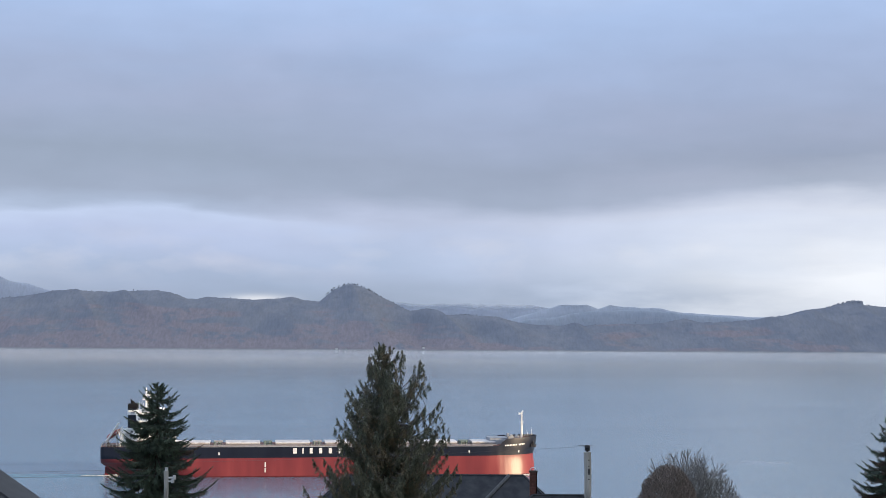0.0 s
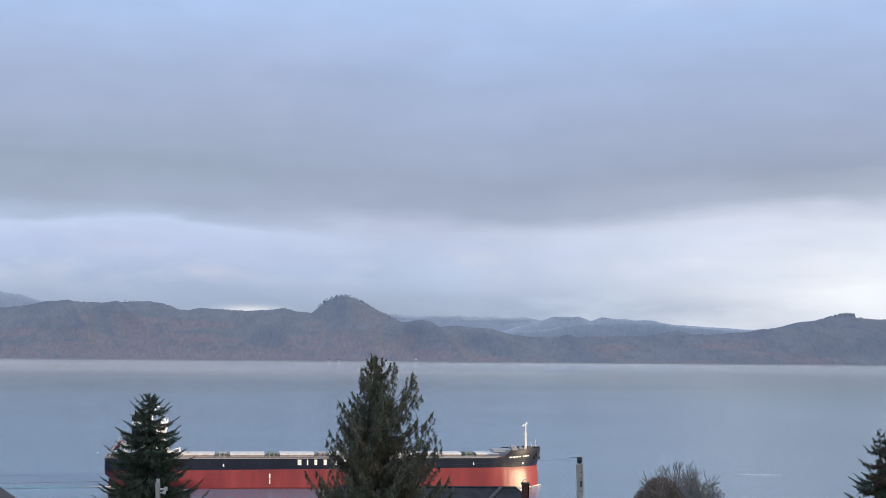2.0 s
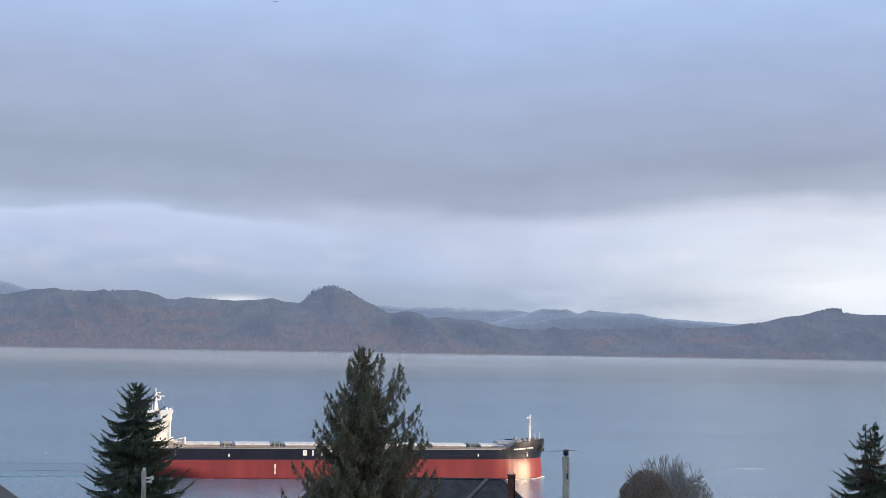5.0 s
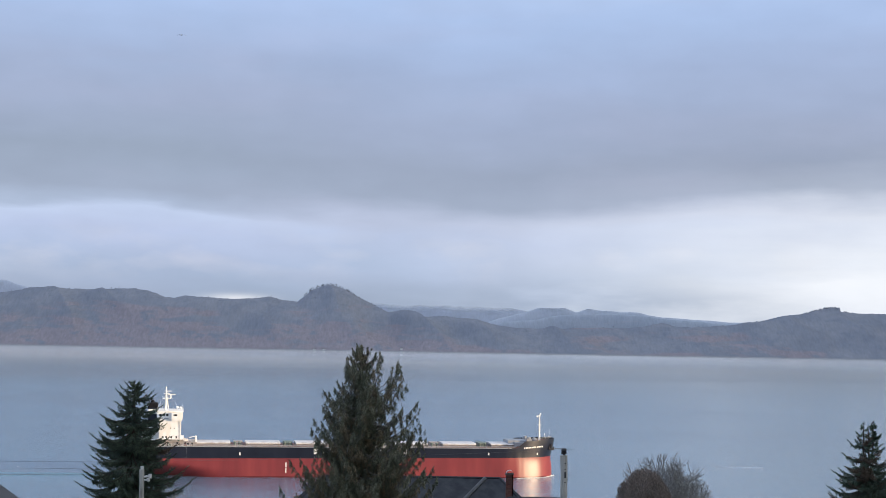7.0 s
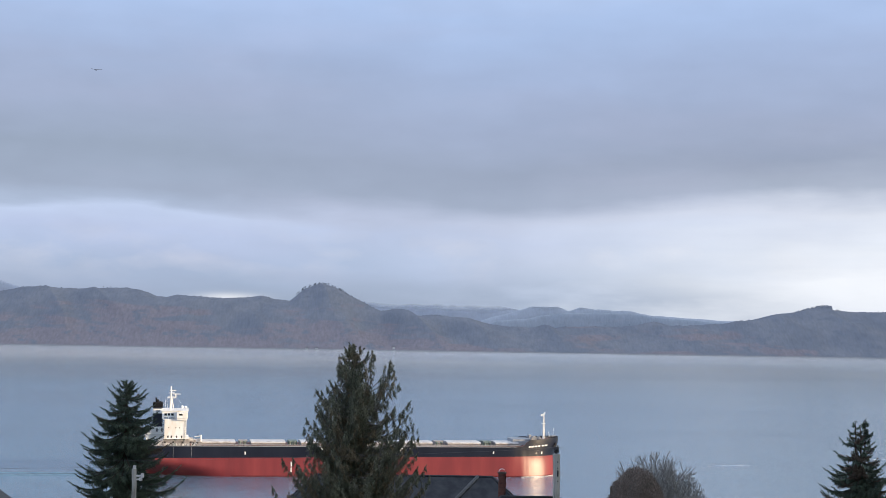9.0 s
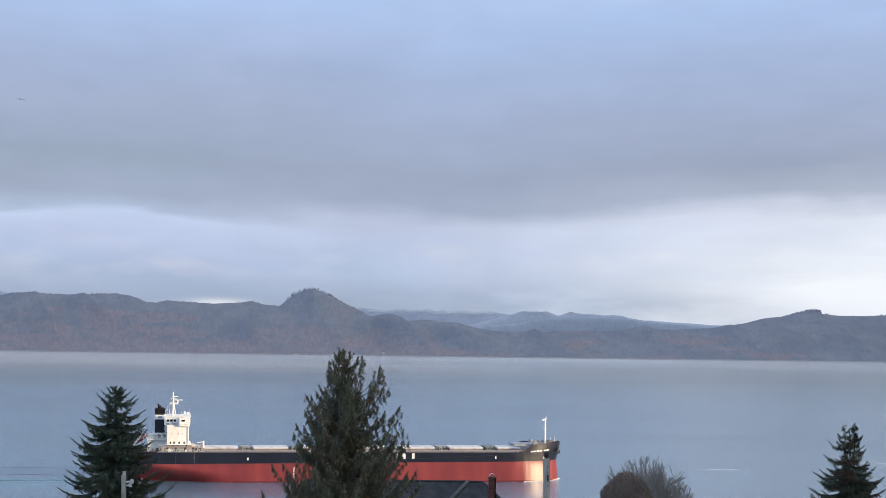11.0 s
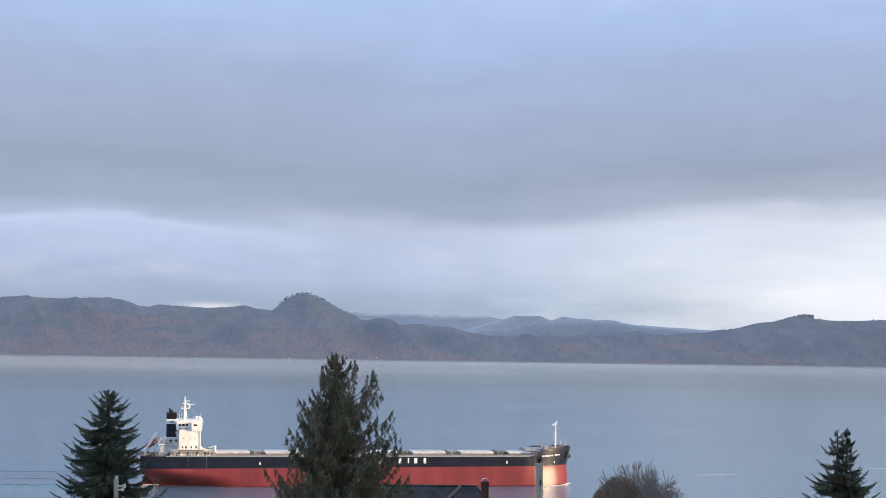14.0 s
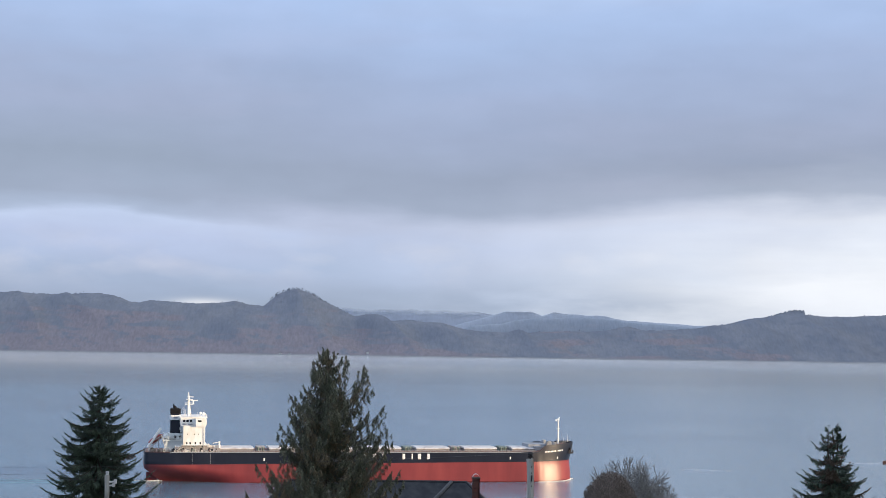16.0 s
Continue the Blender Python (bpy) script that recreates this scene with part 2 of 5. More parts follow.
rr.inputs["From Min"].default_value, rr.inputs["From Max"].default_value = 0.3, 0.7
rr.inputs["To Min"].default_value, rr.inputs["To Max"].default_value = 0.07, 0.13
nt.links.new(water_noise(0.0035, 0.35, 1, 3), rr.inputs["Value"])
nt.links.new(rr.outputs[0], p.inputs["Roughness"])
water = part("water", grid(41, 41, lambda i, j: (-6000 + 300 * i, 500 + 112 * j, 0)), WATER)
tagged(water, "calm grey-blue river with faint ripples", "water", kind="structure")


# ---- far shore ----
FAR = 4220.0


def forest(name, dark, light, brown, amount):
    """Conifer woods with drifts of bare broadleaf trees, mostly along the lower slopes."""
    m = bpy.data.materials.new(name)
    m.use_nodes = True
    t = m.node_tree
    q = t.nodes["Principled BSDF"]
    q.inputs["Roughness"].default_value, q.inputs["Specular IOR Level"].default_value = 1.0, 0.0
    c = t.nodes.new("ShaderNodeTexCoord")

    def nz(scale, detail, sx_=1.0, sz_=1.0, seed=0.0, sy_=0.4):
        mp = t.nodes.new("ShaderNodeMapping")
        mp.inputs["Scale"].default_value = (sx_, sy_, sz_)
        mp.inputs["Location"].default_value = (seed, seed * 0.6, seed * 1.7)
        t.links.new(c.outputs["Object"], mp.inputs[0])
        n = t.nodes.new("ShaderNodeTexNoise")
        n.inputs["Scale"].default_value, n.inputs["Detail"].default_value = scale, detail
        n.inputs["Roughness"].default_value = 0.62
        t.links.new(mp.outputs[0], n.inputs["Vector"])
        return n.outputs["Fac"]

    def mixed(f, a, b, lo, hi):
        r = t.nodes.new("ShaderNodeMapRange")
        r.interpolation_type = "SMOOTHSTEP"
        r.inputs["From Min"].default_value, r.inputs["From Max"].default_value = lo, hi
        t.links.new(f, r.inputs["Value"])
        n = t.nodes.new("ShaderNodeMix")
        n.data_type = "RGBA"
        t.links.new(r.outputs[0], n.inputs[0])
        for v, s in ((a, n.inputs[6]), (b, n.inputs[7])):
            if isinstance(v, tuple):
                s.default_value = (*v, 1)
            else:
                t.links.new(v, s)
        return n.outputs[2]

    def muladd(a, k, b):
        n = t.nodes.new("ShaderNodeMath")
        n.operation = "MULTIPLY_ADD"
        t.links.new(a, n.inputs[0])
        n.inputs[1].default_value = k
        if isinstance(b, float):
            n.inputs[2].default_value = b
        else:
            t.links.new(b, n.inputs[2])
        return n.outputs[0]

    s3 = t.nodes.new("ShaderNodeSeparateXYZ")
    t.links.new(c.outputs["Object"], s3.inputs[0])
    # stands of different age, each tree a little lighter or darker
    base = mixed(nz(0.009, 5, 1, 1.6, 3.0), dark, light, 0.36, 0.62)
    lean = muladd(s3.outputs[2], -0.0026, nz(0.0100, 7, 0.5, 3.0, 11.0))
    lean = muladd(nz(0.0022, 2, 1, 0.2, 5.0), 0.55, lean)
    lean = muladd(s3.outputs[0], -0.00009, lean)
    wood = mixed(nz(0.13, 4, 1, 0.5, 7.0), tuple(v * 0.93 for v in brown), tuple(v * 1.05 for v in brown), 0.35, 0.65)
    base = mixed(lean, base, wood, 0.67 - amount, 0.80 - amount)
    base = mixed(nz(0.03, 6, 0.7, 1.6, 2.0), base, dark, 0.52, 0.66)
    # upright trunks and single crowns
    vs = t.nodes.new("ShaderNodeVectorMath")
    vs.operation = "SCALE"
    t.links.new(base, vs.inputs[0])
    t.links.new(muladd(nz(0.20, 3, 1, 0.35, 4.0, 0.15), 0.36, muladd(nz(0.05, 3, 1, 0.8, 9.0), 0.22, 0.71)), vs.inputs["Scale"])
    t.links.new(vs.outputs[0], q.inputs["Base Color"])
    return m


def interp(stops, u):
    for (a, va), (b, vb) in zip(stops, stops[1:]):
        if u <= b:
            return lerp(va, vb, max(0, (u - a) / (b - a)))
    return stops[-1][1]


def hills(name, label, stops, near, far, base, material, rough, nx=760, ny=40, stand=False, spur=0.0, sink=0.0, crowns=0.0):
    """A wooded ridge: crest heights over bearing (thousandths), rising from near to far and falling behind."""
    def f(i, j):
        b = -345 + 690 * i / (nx - 1)
        s = j / (ny - 1)
        crest = 0.72
        d = lerp(near, far, s)
        top = interp(stops, b)
        if s < crest:
            flat = sum(interp(stops, b + q) for q in (-32, -24, -16, -8, 0, 8, 16, 24, 32)) / 9
            top = lerp(flat, top, step(0.35, 0.97, s / crest))
        k = step(0, crest, s) ** 0.75 if s < crest else 1 - 0.6 * step(crest, 1.0, s)
        x = b / 1000 * d
        dc = lerp(near, far, crest)
        height = 81.6 + top / 1000 * dc - sink
        belly = math.sin(math.pi * min(1, s / crest))
        fold = noise.fractal(Vector((x * 0.004, d * 0.004, 1.7)), 1.0, 2.0, 4) * 12 * belly
        if stand and 223 < b < 248.3:
            height += 11 * step(223, 243, b) * math.exp(-((s - crest) / 0.045) ** 2)
        z = base + (height - base) * k + fold * (0.4 if s < crest else 0.1) * min(1, rough)
        # spurs run down to the river with gullies between them
        bend = 60 * noise.noise(Vector((x * 0.003, d * 0.005, 7.7)))
        ridge = 1 - 2.2 * abs(noise.noise(Vector(((x + bend + 0.35 * d) * 0.0052, d * 0.0016, 3.3))))
        z += spur * belly ** 1.3 * (ridge - 0.35) + 0.35 * spur * belly * noise.noise(Vector((x * 0.017, d * 0.013, 6.1)))
        z += rough * 2.6 * noise.noise(Vector((x * 0.011, d * 0.012, 2.1))) * belly ** 0.7
        z += rough * noise.noise(Vector((x * 0.03, d * 0.03, 4.4))) + rough * 0.4 * noise.noise(Vector((x * 0.1, d * 0.08, 9.4)))
        # a close canopy of rounded crowns
        z += crowns * (noise.noise(Vector((x * 0.13, d * 0.10, 5.2))) + 0.6 * abs(noise.noise(Vector((x * 0.26, d * 0.2, 8.3)))))
        z = max(z, base + 0.5)
        if j == 0:
            z = base - 3
        return (x, d, z)
    ob = part(name, grid(nx, ny, f), material, smooth=True)
    return tagged(ob, label, "hills", kind="structure")


# distance haze is painted into the shore woods' grey-blue colours
HILL_MAT = forest("haze_tinted_far_forest", (0.218, 0.240, 0.286), (0.256, 0.272, 0.310), (0.284, 0.262, 0.290), 0.05)
# the farthest hills are paler still, from more haze painted into their colours
BACK_MAT = forest("haze_tinted_distant_forest", (0.444, 0.489, 0.58), (0.469, 0.512, 0.591), (0.486, 0.507, 0.581), 0.1)
MAIN = [(-345, 7), (-261, 10.2), (-241, 12.7), (-228, 15.1), (-196, 14.6), (-169, 15.7), (-160, 14), (-151, 10.8), (-145, 10.3), (-139, 11.4),
        (-128, 10.9), (-110, 10.2), (-95, 11.5), (-89.5, 12.2), (-81, 10.2), (-72.8, 9.6), (-69.5, 12.2), (-64.5, 16.6), (-58, 19.0), (-53, 19.7),
        (-46, 17.7), (-38, 13.4), (-28, 8.5), (-19.5, 4.2), (-11, 4.6), (2, 2.0), (14, 2.2), (25, 1.2), (39, -1.8), (57, -4.7), (72, -5.9), (89, -3.2),
        (122, -2.7), (142, -0.9), (159, -3.1), (172, -2.4), (205, 3.4), (219, 6.2), (232, 8.3), (247, 9.2), (262, 8.0), (300, 9), (345, 6)]
HILL_NX, HILL_NY = 1000, 110
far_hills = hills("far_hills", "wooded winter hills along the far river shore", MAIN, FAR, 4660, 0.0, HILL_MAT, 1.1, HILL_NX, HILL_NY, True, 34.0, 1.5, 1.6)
FRONT = [(-345, -12), (30, -8), (50, -0.6), (66, 0.7), (77, 3.1), (91, 4.5), (107, 5.2), (121, 4.8), (135, 3.6), (146, 2.4), (170, 0.8), (200, -1), (345, -4)]
REAR = [(-345, -12), (25, -6), (48.6, 2.2), (60, 5.3), (70, 8.1), (85, 8.2), (92, 6.0), (99, 8.3), (107, 7.0), (122, 6.6), (129, 5.9), (140, 3.8), (158, 2.8), (169, 1.8), (191, 1.0), (230, 0), (345, -3)]
# haze painted into the base colours, stronger on the rear ridge
MID_MAT = forest("haze_tinted_mid_forest", (0.347, 0.396, 0.469), (0.386, 0.428, 0.494), (0.453, 0.445, 0.488), 0.06)
REAR_MAT = forest("haze_tinted_rear_forest", (0.44, 0.487, 0.567), (0.473, 0.516, 0.589), (0.529, 0.52, 0.579), 0.04)
hills("middle_hills", "wooded ridge behind the shore hills, haze painted into its colour", FRONT, 4665, 4720, 10.0, MID_MAT, 2.0, 420, 30, spur=12.0)
hills("rear_hills", "paler wooded ridge farther back, more haze painted into its colour", REAR, 4722, 4775, 10.0, REAR_MAT, 2.4, 420, 30, spur=10.0)
BACK = [(-345, 34), (-270, 27), (-261, 23), (-255, 20.2), (-245, 19.2), (-231, 14.8), (-215, 9), (-100, 5), (-60, 9), (-30, 12), (-10, 11.8), (19, 11), (42, 9.4), (53, 7.5), (72, 4.5),
        (85, 2.2), (105, 3.0), (129, 3.2), (155, 3.2), (185, 1.3), (230, 0.5), (345, 0)]
hills("distant_hills", "blue wooded hills with painted haze, rising into low cloud", BACK, 4778, 4850, 20.0, BACK_MAT, 1.8, 420, 30, spur=8.0)


def into_cloud(material, z0, z1, x0, x1):
    """The upper slopes east of x1 dissolve raggedly into the cloud between the heights z0 and z1."""
    t = material.node_tree
    out = next(n for n in t.nodes if n.type == "OUTPUT_MATERIAL")
    c = t.nodes.new("ShaderNodeTexCoord")
    s3 = t.nodes.new("ShaderNodeSeparateXYZ")
    t.links.new(c.outputs["Object"], s3.inputs[0])
    mp = t.nodes.new("ShaderNodeMapping")
    mp.inputs["Scale"].default_value = (1, 0.3, 2.2)
    t.links.new(c.outputs["Object"], mp.inputs[0])
    n = t.nodes.new("ShaderNodeTexNoise")
    n.inputs["Scale"].default_value, n.inputs["Detail"].default_value = 0.012, 6
    t.links.new(mp.outputs[0], n.inputs["Vector"])
    add = t.nodes.new("ShaderNodeMath")
    add.operation = "MULTIPLY_ADD"
    add.inputs[1].default_value = 34
    t.links.new(n.outputs["Fac"], add.inputs[0])
    t.links.new(s3.outputs[2], add.inputs[2])
    rise = t.nodes.new("ShaderNodeMapRange")
    rise.interpolation_type = "SMOOTHSTEP"
    rise.inputs["From Min"].default_value, rise.inputs["From Max"].default_value = z0 + 17, z1 + 17
    t.links.new(add.outputs[0], rise.inputs["Value"])
    east = t.nodes.new("ShaderNodeMapRange")
    east.inputs["From Min"].default_value, east.inputs["From Max"].default_value = x0, x1
    t.links.new(s3.outputs[0], east.inputs["Value"])
    both = t.nodes.new("ShaderNodeMath")
    both.operation = "MULTIPLY"
    t.links.new(rise.outputs[0], both.inputs[0])
    t.links.new(east.outputs[0], both.inputs[1])
    clear_ = t.nodes.new("ShaderNodeBsdfTransparent")
    mx = t.nodes.new("ShaderNodeMixShader")
    t.links.new(both.outputs[0], mx.inputs[0])
    t.links.new(t.nodes["Principled BSDF"].outputs[0], mx.inputs[1])
    t.links.new(clear_.outputs[0], mx.inputs[2])
    t.links.new(mx.outputs[0], out.inputs[0])


into_cloud(BACK_MAT, 101, 125, -800, -500)
into_cloud(REAR_MAT, 109, 136, -800, -500)


# an unseen ridge added in the east keeps the low sun off the far shore
def _east(i, j):
    x, y = 1500 + 1900 * i / 60, 2000 + 2900 * j / 90
    high = 760 * math.exp(-((x - 2600) / 330) ** 2) * step(2050, 2500, y) * (1 - step(4450, 4850, y))
    low = 330 * math.exp(-((x - 1850) / 170) ** 2) * step(3350, 3750, y) * (1 - step(4600, 4880, y))
    return (x, y, max(high, low) * (1 + 0.08 * noise.noise(Vector((x * 0.004, y * 0.004, 0)))) - 3)


east_shade_ridge = part("east_shade_ridge", grid(61, 91, _east), HILL_MAT, smooth=True)
tagged(east_shade_ridge, "unseen wooded ridge added in the east to shade the far shore", "hills", kind="structure")


# ---- the bulk carrier: x to the bow, y to port, z up from the waterline ----
HALF, BEAM = 112.5, 16.1


def bound(x):
    return 9.9 + 0.0060 * x


def deck_top(x):
    return 15.4 + 3.6 * step(90.5, 96, x) + 1.0 * step(97, 112, x)


def keel(x):
    return lerp(7.2, -2.0, step(-113.5, -99.5, x) ** 0.8) if x < -99 else -2.0


def bluff(x):
    """The waterline of the bow: a straight entrance that closes in a blunt nose."""
    b = 16.1 - 0.26 * (x - 91) - 0.0095 * (x - 91) ** 2 if x > 93 else 16.1 - 0.0674 * (x - 90) ** 2 if x > 90 else 16.1
    if x > 103:
        b *= max(0, 1 - ((x - 103) / 9.5) ** 2.6) ** 0.7
    return b / BEAM


def breadth(x, z):
    b = 1.0
    if x < -62:
        s = (x + HALF) / (HALF - 62)
        low = step(-0.02, 1.1, s) ** 1.35
        high = 0.80 + 0.20 * min(1, s / 0.3) ** 0.5 if s < 0.3 else 1.0
        b *= lerp(low, high, step(-2, lerp(11.5, 4.0, s), z))
    if x > 86:
        s = min(1, max(0, (HALF - x) / (HALF - 86)))
        low = bluff(x)
        high = (1 - (1 - s) ** 2.4) ** 0.62
        b *= lerp(low, high, step(7, 20, z))
        b -= 0.055 * min(max(z, 0), 10) / 10 * step(84, 93, x) * (1 - step(105, 112, x))
    return max(BEAM * b, 0.12)


STATIONS = [-112.5, -111.5, -110, -108, -106, -104, -102, -100.5, -99, -97, -95, -92, -89.5, -87, -84.5, -82, -79, -76, -73, -70, -66, -62] + [-50 + 13 * i for i in range(10)] + \
    [80, 84, 86, 88, 89.5, 90.5, 92, 93, 94, 95, 96, 97, 98, 99, 100, 101, 102, 103, 104, 105, 106, 107, 108, 109, 109.8, 110.5, 111.1, 111.6, 112, 112.3, 112.5]


def raked(x, z):
    """The stem leans out at the forecastle and tucks in above the waterline."""
    return x + step(100, 112.5, x) * (1.1 * step(11, 19.5, z) - 0.7 * math.exp(-((z - 9.5) / 3.5) ** 2))


def shell(lo, hi, n):
    """Both sides of the hull between the heights lo(x) and hi(x), closed at the stern."""
    vs, fs = [], []
    m = n + 1
    for side in (-1, 1):
        o = len(vs)
        for x in STATIONS:
            for j in range(m):
                z = lerp(lo(x), hi(x), j / n)
                vs.append((raked(x, z), side * breadth(x, z), z))
        for i in range(len(STATIONS) - 1):
            for j in range(n):
                a = o + i * m + j
                q = (a, a + m, a + m + 1, a + 1)
                fs.append(q if side < 0 else q[::-1])
    o2 = len(STATIONS) * m
    for j in range(n):
        fs.append((j, j + 1, o2 + j + 1, o2 + j))
    return vs, fs


BLACK = mat("black_hull_paint", [(0.008, 0.010, 0.021), (0.011, 0.014, 0.027), (0.015, 0.018, 0.032)], 0.30, scale=0.12, stretch=(1, 1, 0.25), bump=0.01, bump_scale=0.5)
RED = mat("red_antifouling", [(0.170, 0.031, 0.038), (0.212, 0.038, 0.044), (0.262, 0.053, 0.055)], 0.365, scale=0.10, stretch=(1, 1, 0.2), bump=0.10, bump_scale=0.30)
WHITE = mat("white_ship_paint", [(0.88, 0.88, 0.88), (0.84, 0.84, 0.83), (0.76, 0.72, 0.66)], 0.45, scale=0.3, stretch=(1, 1, 0.3))
LETTER = mat("white_letter_paint", [(0.82, 0.82, 0.82), (0.74, 0.74, 0.74)], 0.5, scale=0.8)
HATCH = mat("pale_hatch_paint", [(0.58, 0.56, 0.56), (0.70, 0.69, 0.68), (0.48, 0.44, 0.43)], 0.55, scale=0.25)
DECK = mat("rust_red_deck", [(0.16, 0.06, 0.045), (0.20, 0.10, 0.075)], 0.75, scale=0.4)
GREY = mat("ship_grey", [(0.27, 0.29, 0.33), (0.35, 0.37, 0.40)], 0.6, scale=0.5)
COAM = mat("coaming_paint", [(0.27, 0.25, 0.25), (0.38, 0.36, 0.36)], 0.6, scale=0.4)
DARK = mat("dark_steel", [(0.02, 0.02, 0.024), (0.04, 0.04, 0.045)], 0.5, scale=1)
BOATRED = mat("lifeboat_red", [(0.34, 0.07, 0.06), (0.28, 0.06, 0.06)], 0.4, scale=0.6)
GREYWHITE = mat("grey_white_paint", [(0.66, 0.70, 0.69), (0.76, 0.78, 0.76)], 0.5, scale=0.3)
SOOT = mat("sooty_paint", [(0.009, 0.010, 0.013), (0.014, 0.014, 0.017)], 0.9, scale=0.5, spec=0.15)
GREEN = mat("green_deck_paint", [(0.10, 0.15, 0.14), (0.17, 0.21, 0.20)], 0.6, scale=0.5)
WETRED = mat("wet_red_paint", [(0.10, 0.022, 0.026), (0.14, 0.030, 0.034)], 0.25, scale=0.3)
GLASS = mat("dark_window_glass", [(0.02, 0.025, 0.03), (0.03, 0.035, 0.04)], 0.08, scale=1)

ship = thing("bulk_carrier", pose(0, 900, 0), "long gearless bulk carrier, black and red hull, white bridge aft", "ship")
part("upper_hull", shell(bound, deck_top, 10), BLACK, ship, "black painted upper hull", smooth=True)
part("lower_hull", shell(keel, bound, 14), RED, ship, "red painted lower hull", smooth=True)
part("main_deck", ([(x, s * (breadth(x, deck_top(x)) - 0.05), deck_top(x) - (1.1 if x > 92 else 0.1)) for x in STATIONS for s in (-1, 1)],
     [(2 * i, 2 * i + 2, 2 * i + 3, 2 * i + 1) for i in range(len(STATIONS) - 1)]), DECK, ship, "rust-red steel deck")


def plate(x0, x1, z0, z1, out=0.07, n=3):
    """A thin plate that follows the starboard side of the hull."""
    vs, fs = [], []
    for k in range(n + 1):
        x = lerp(x0, x1, k / n)
        for z in (z0, z1):
            b = breadth(x, z)
            vs += [(raked(x, z), -b + 0.3, z), (raked(x, z), -b - out, z)]
    for k in range(n):
        a, b = 4 * k, 4 * k + 4
        fs += [(a + 1, b + 1, b + 3, a + 3), (a, a + 2, b + 2, b), (a, b, b + 1, a + 1), (a + 2, a + 3, b + 3, b + 2)]
    e = 4 * n
    fs += [(0, 1, 3, 2), (e, e + 2, e + 3, e + 1)]
    return vs, fs


def rail(name, pts, height, parent, material, every=2.0, bars=3):
    bm = bmesh.new()
    for a, b in zip(pts, pts[1:]):
        a, b = Vector(a), Vector(b)
        n = max(1, round((b - a).length / every))
        for k in range(n + 1):
            q = a.lerp(b, k / n)
            tube(bm, q, q + Vector((0, 0, height)), 0.05, n=4, caps=False)
        for k in range(bars):
            h = Vector((0, 0, height * (k + 1) / bars))
            tube(bm, a + h, b + h, 0.045, n=4, caps=False)
    return part(name, bm, material, parent)


# markings on the starboard side
for x, w in ((-14.4, 2.7), (-10.3, 1.0), (-6.1, 2.0), (-1.3, 2.2), (3.7, 2.3), (8.8, 2.5), (19.0, 1.9), (23.4, 1.0), (27.2, 2.3), (32.0, 1.9)):
    part("side_letter_bar", plate(x - w * 0.36, x + w * 0.36, 11.9, 14.7), LETTER, ship, "plain white block on the black side")
for k in range(13):
    if k != 8:
        part("bow_name_bar", plate(94.6 + 0.84 * k, 95.22 + 0.84 * k, 15.05 + 0.05 * k, 15.8 + 0.05 * k), LETTER, ship, "plain white bar on the bow")
for x, z0, z1 in ((-52.9, 11.2, 12.6), (75.5, 11.8, 13.2), (102.3, 11.6, 12.8)):
    part("side_mark", plate(x - 0.35, x + 0.35, z0, z1), LETTER, ship, "small white mark")
for z0, z1, m in ((5.2, 7.6, LETTER), (2.4, 4.8, HATCH)):
    part("draught_mark", plate(-29.8, -29.1, z0, z1), m, ship, "white draught marks")
for x, z0, z1, w in ((-98.0, 4.5, 12.0, 0.06), (-89.0, 9.6, 15.2, 0.045), (-79.9, 9.6, 15.2, 0.045)):
    part("hull_seam", plate(x - w, x + w, z0, z1, 0.04), GREY, ship)
part("wet_band", plate(-60, 108, -0.6, 0.6, 0.10, 120), WETRED, ship, "dark wet band at the waterline")
part("rubbing_strake", plate(-100, 88, 15.25, 15.6, 0.10, 60), GREY, ship)
part("transom_name_bar", boxes((-112.62, -112.4, -3.5, 3.5, 12.6, 13.5)), LETTER, ship)

# house
acc = part("accommodation_block", boxes((-92.5, -81.5, -13.8, 13.8, 18.9, 28.6), bevel=0.12), WHITE, ship, "sunlit white deckhouse")
for row, z in enumerate((19.9, 24.4)):
    for x in ((-90.6, -88.9, -86.3, -83.8) if row == 0 else (-90.4, -86.8, -84.9)):
        w, h = (0.7, 1.1) if row == 0 else (0.34, 0.5)
        part("window", boxes((x - w / 2, x + w / 2, -13.87, -13.7, z - h / 2, z + h / 2)), GLASS, acc)
for z in (18.8,):
    part("deck_ledge", boxes((-93.4, -80.0, -14.5, 14.5, z, z + 0.16)), WHITE, acc)
part("lower_house", boxes((-97.5, -79.0, -12.5, 12.5, 15.3, 17.8), (-94.2, -81.2, -12.4, 12.4, 17.7, 18.8), (-80.5, -74.6, -11, 11, 15.3, 17.2), bevel=0.1), COAM, ship, "cream-brown lower deckhouse")
bridge = part("bridge", boxes((-93.8, -80.9, -11.5, 11.5, 28.7, 32.6), bevel=0.12), WHITE, ship, "white bridge with wide wings")
for y in (-16.2, 11.4):
    part("bridge_wing", boxes((-86.5, -81.0, y, y + 4.8, 29.2, 32.2), bevel=0.12), WHITE, bridge)
part("bridge_roof", boxes((-94.4, -80.4, -12.2, 12.2, 32.6, 32.95)), WHITE, bridge)
for x in (-92, -90.3, -88.6):
    part("bridge_window", boxes((x - 0.6, x + 0.6, -11.58, -11.4, 30.4, 31.5)), GLASS, bridge)
part("wing_window", boxes((-85.4, -83.6, -16.28, -16.1, 30.7, 31.6)), GLASS, bridge)
for y in range(-8, 9, 2):
    part("front_window", boxes((-80.95, -80.8, y - 0.75, y + 0.75, 30.5, 31.7)), GLASS, bridge)
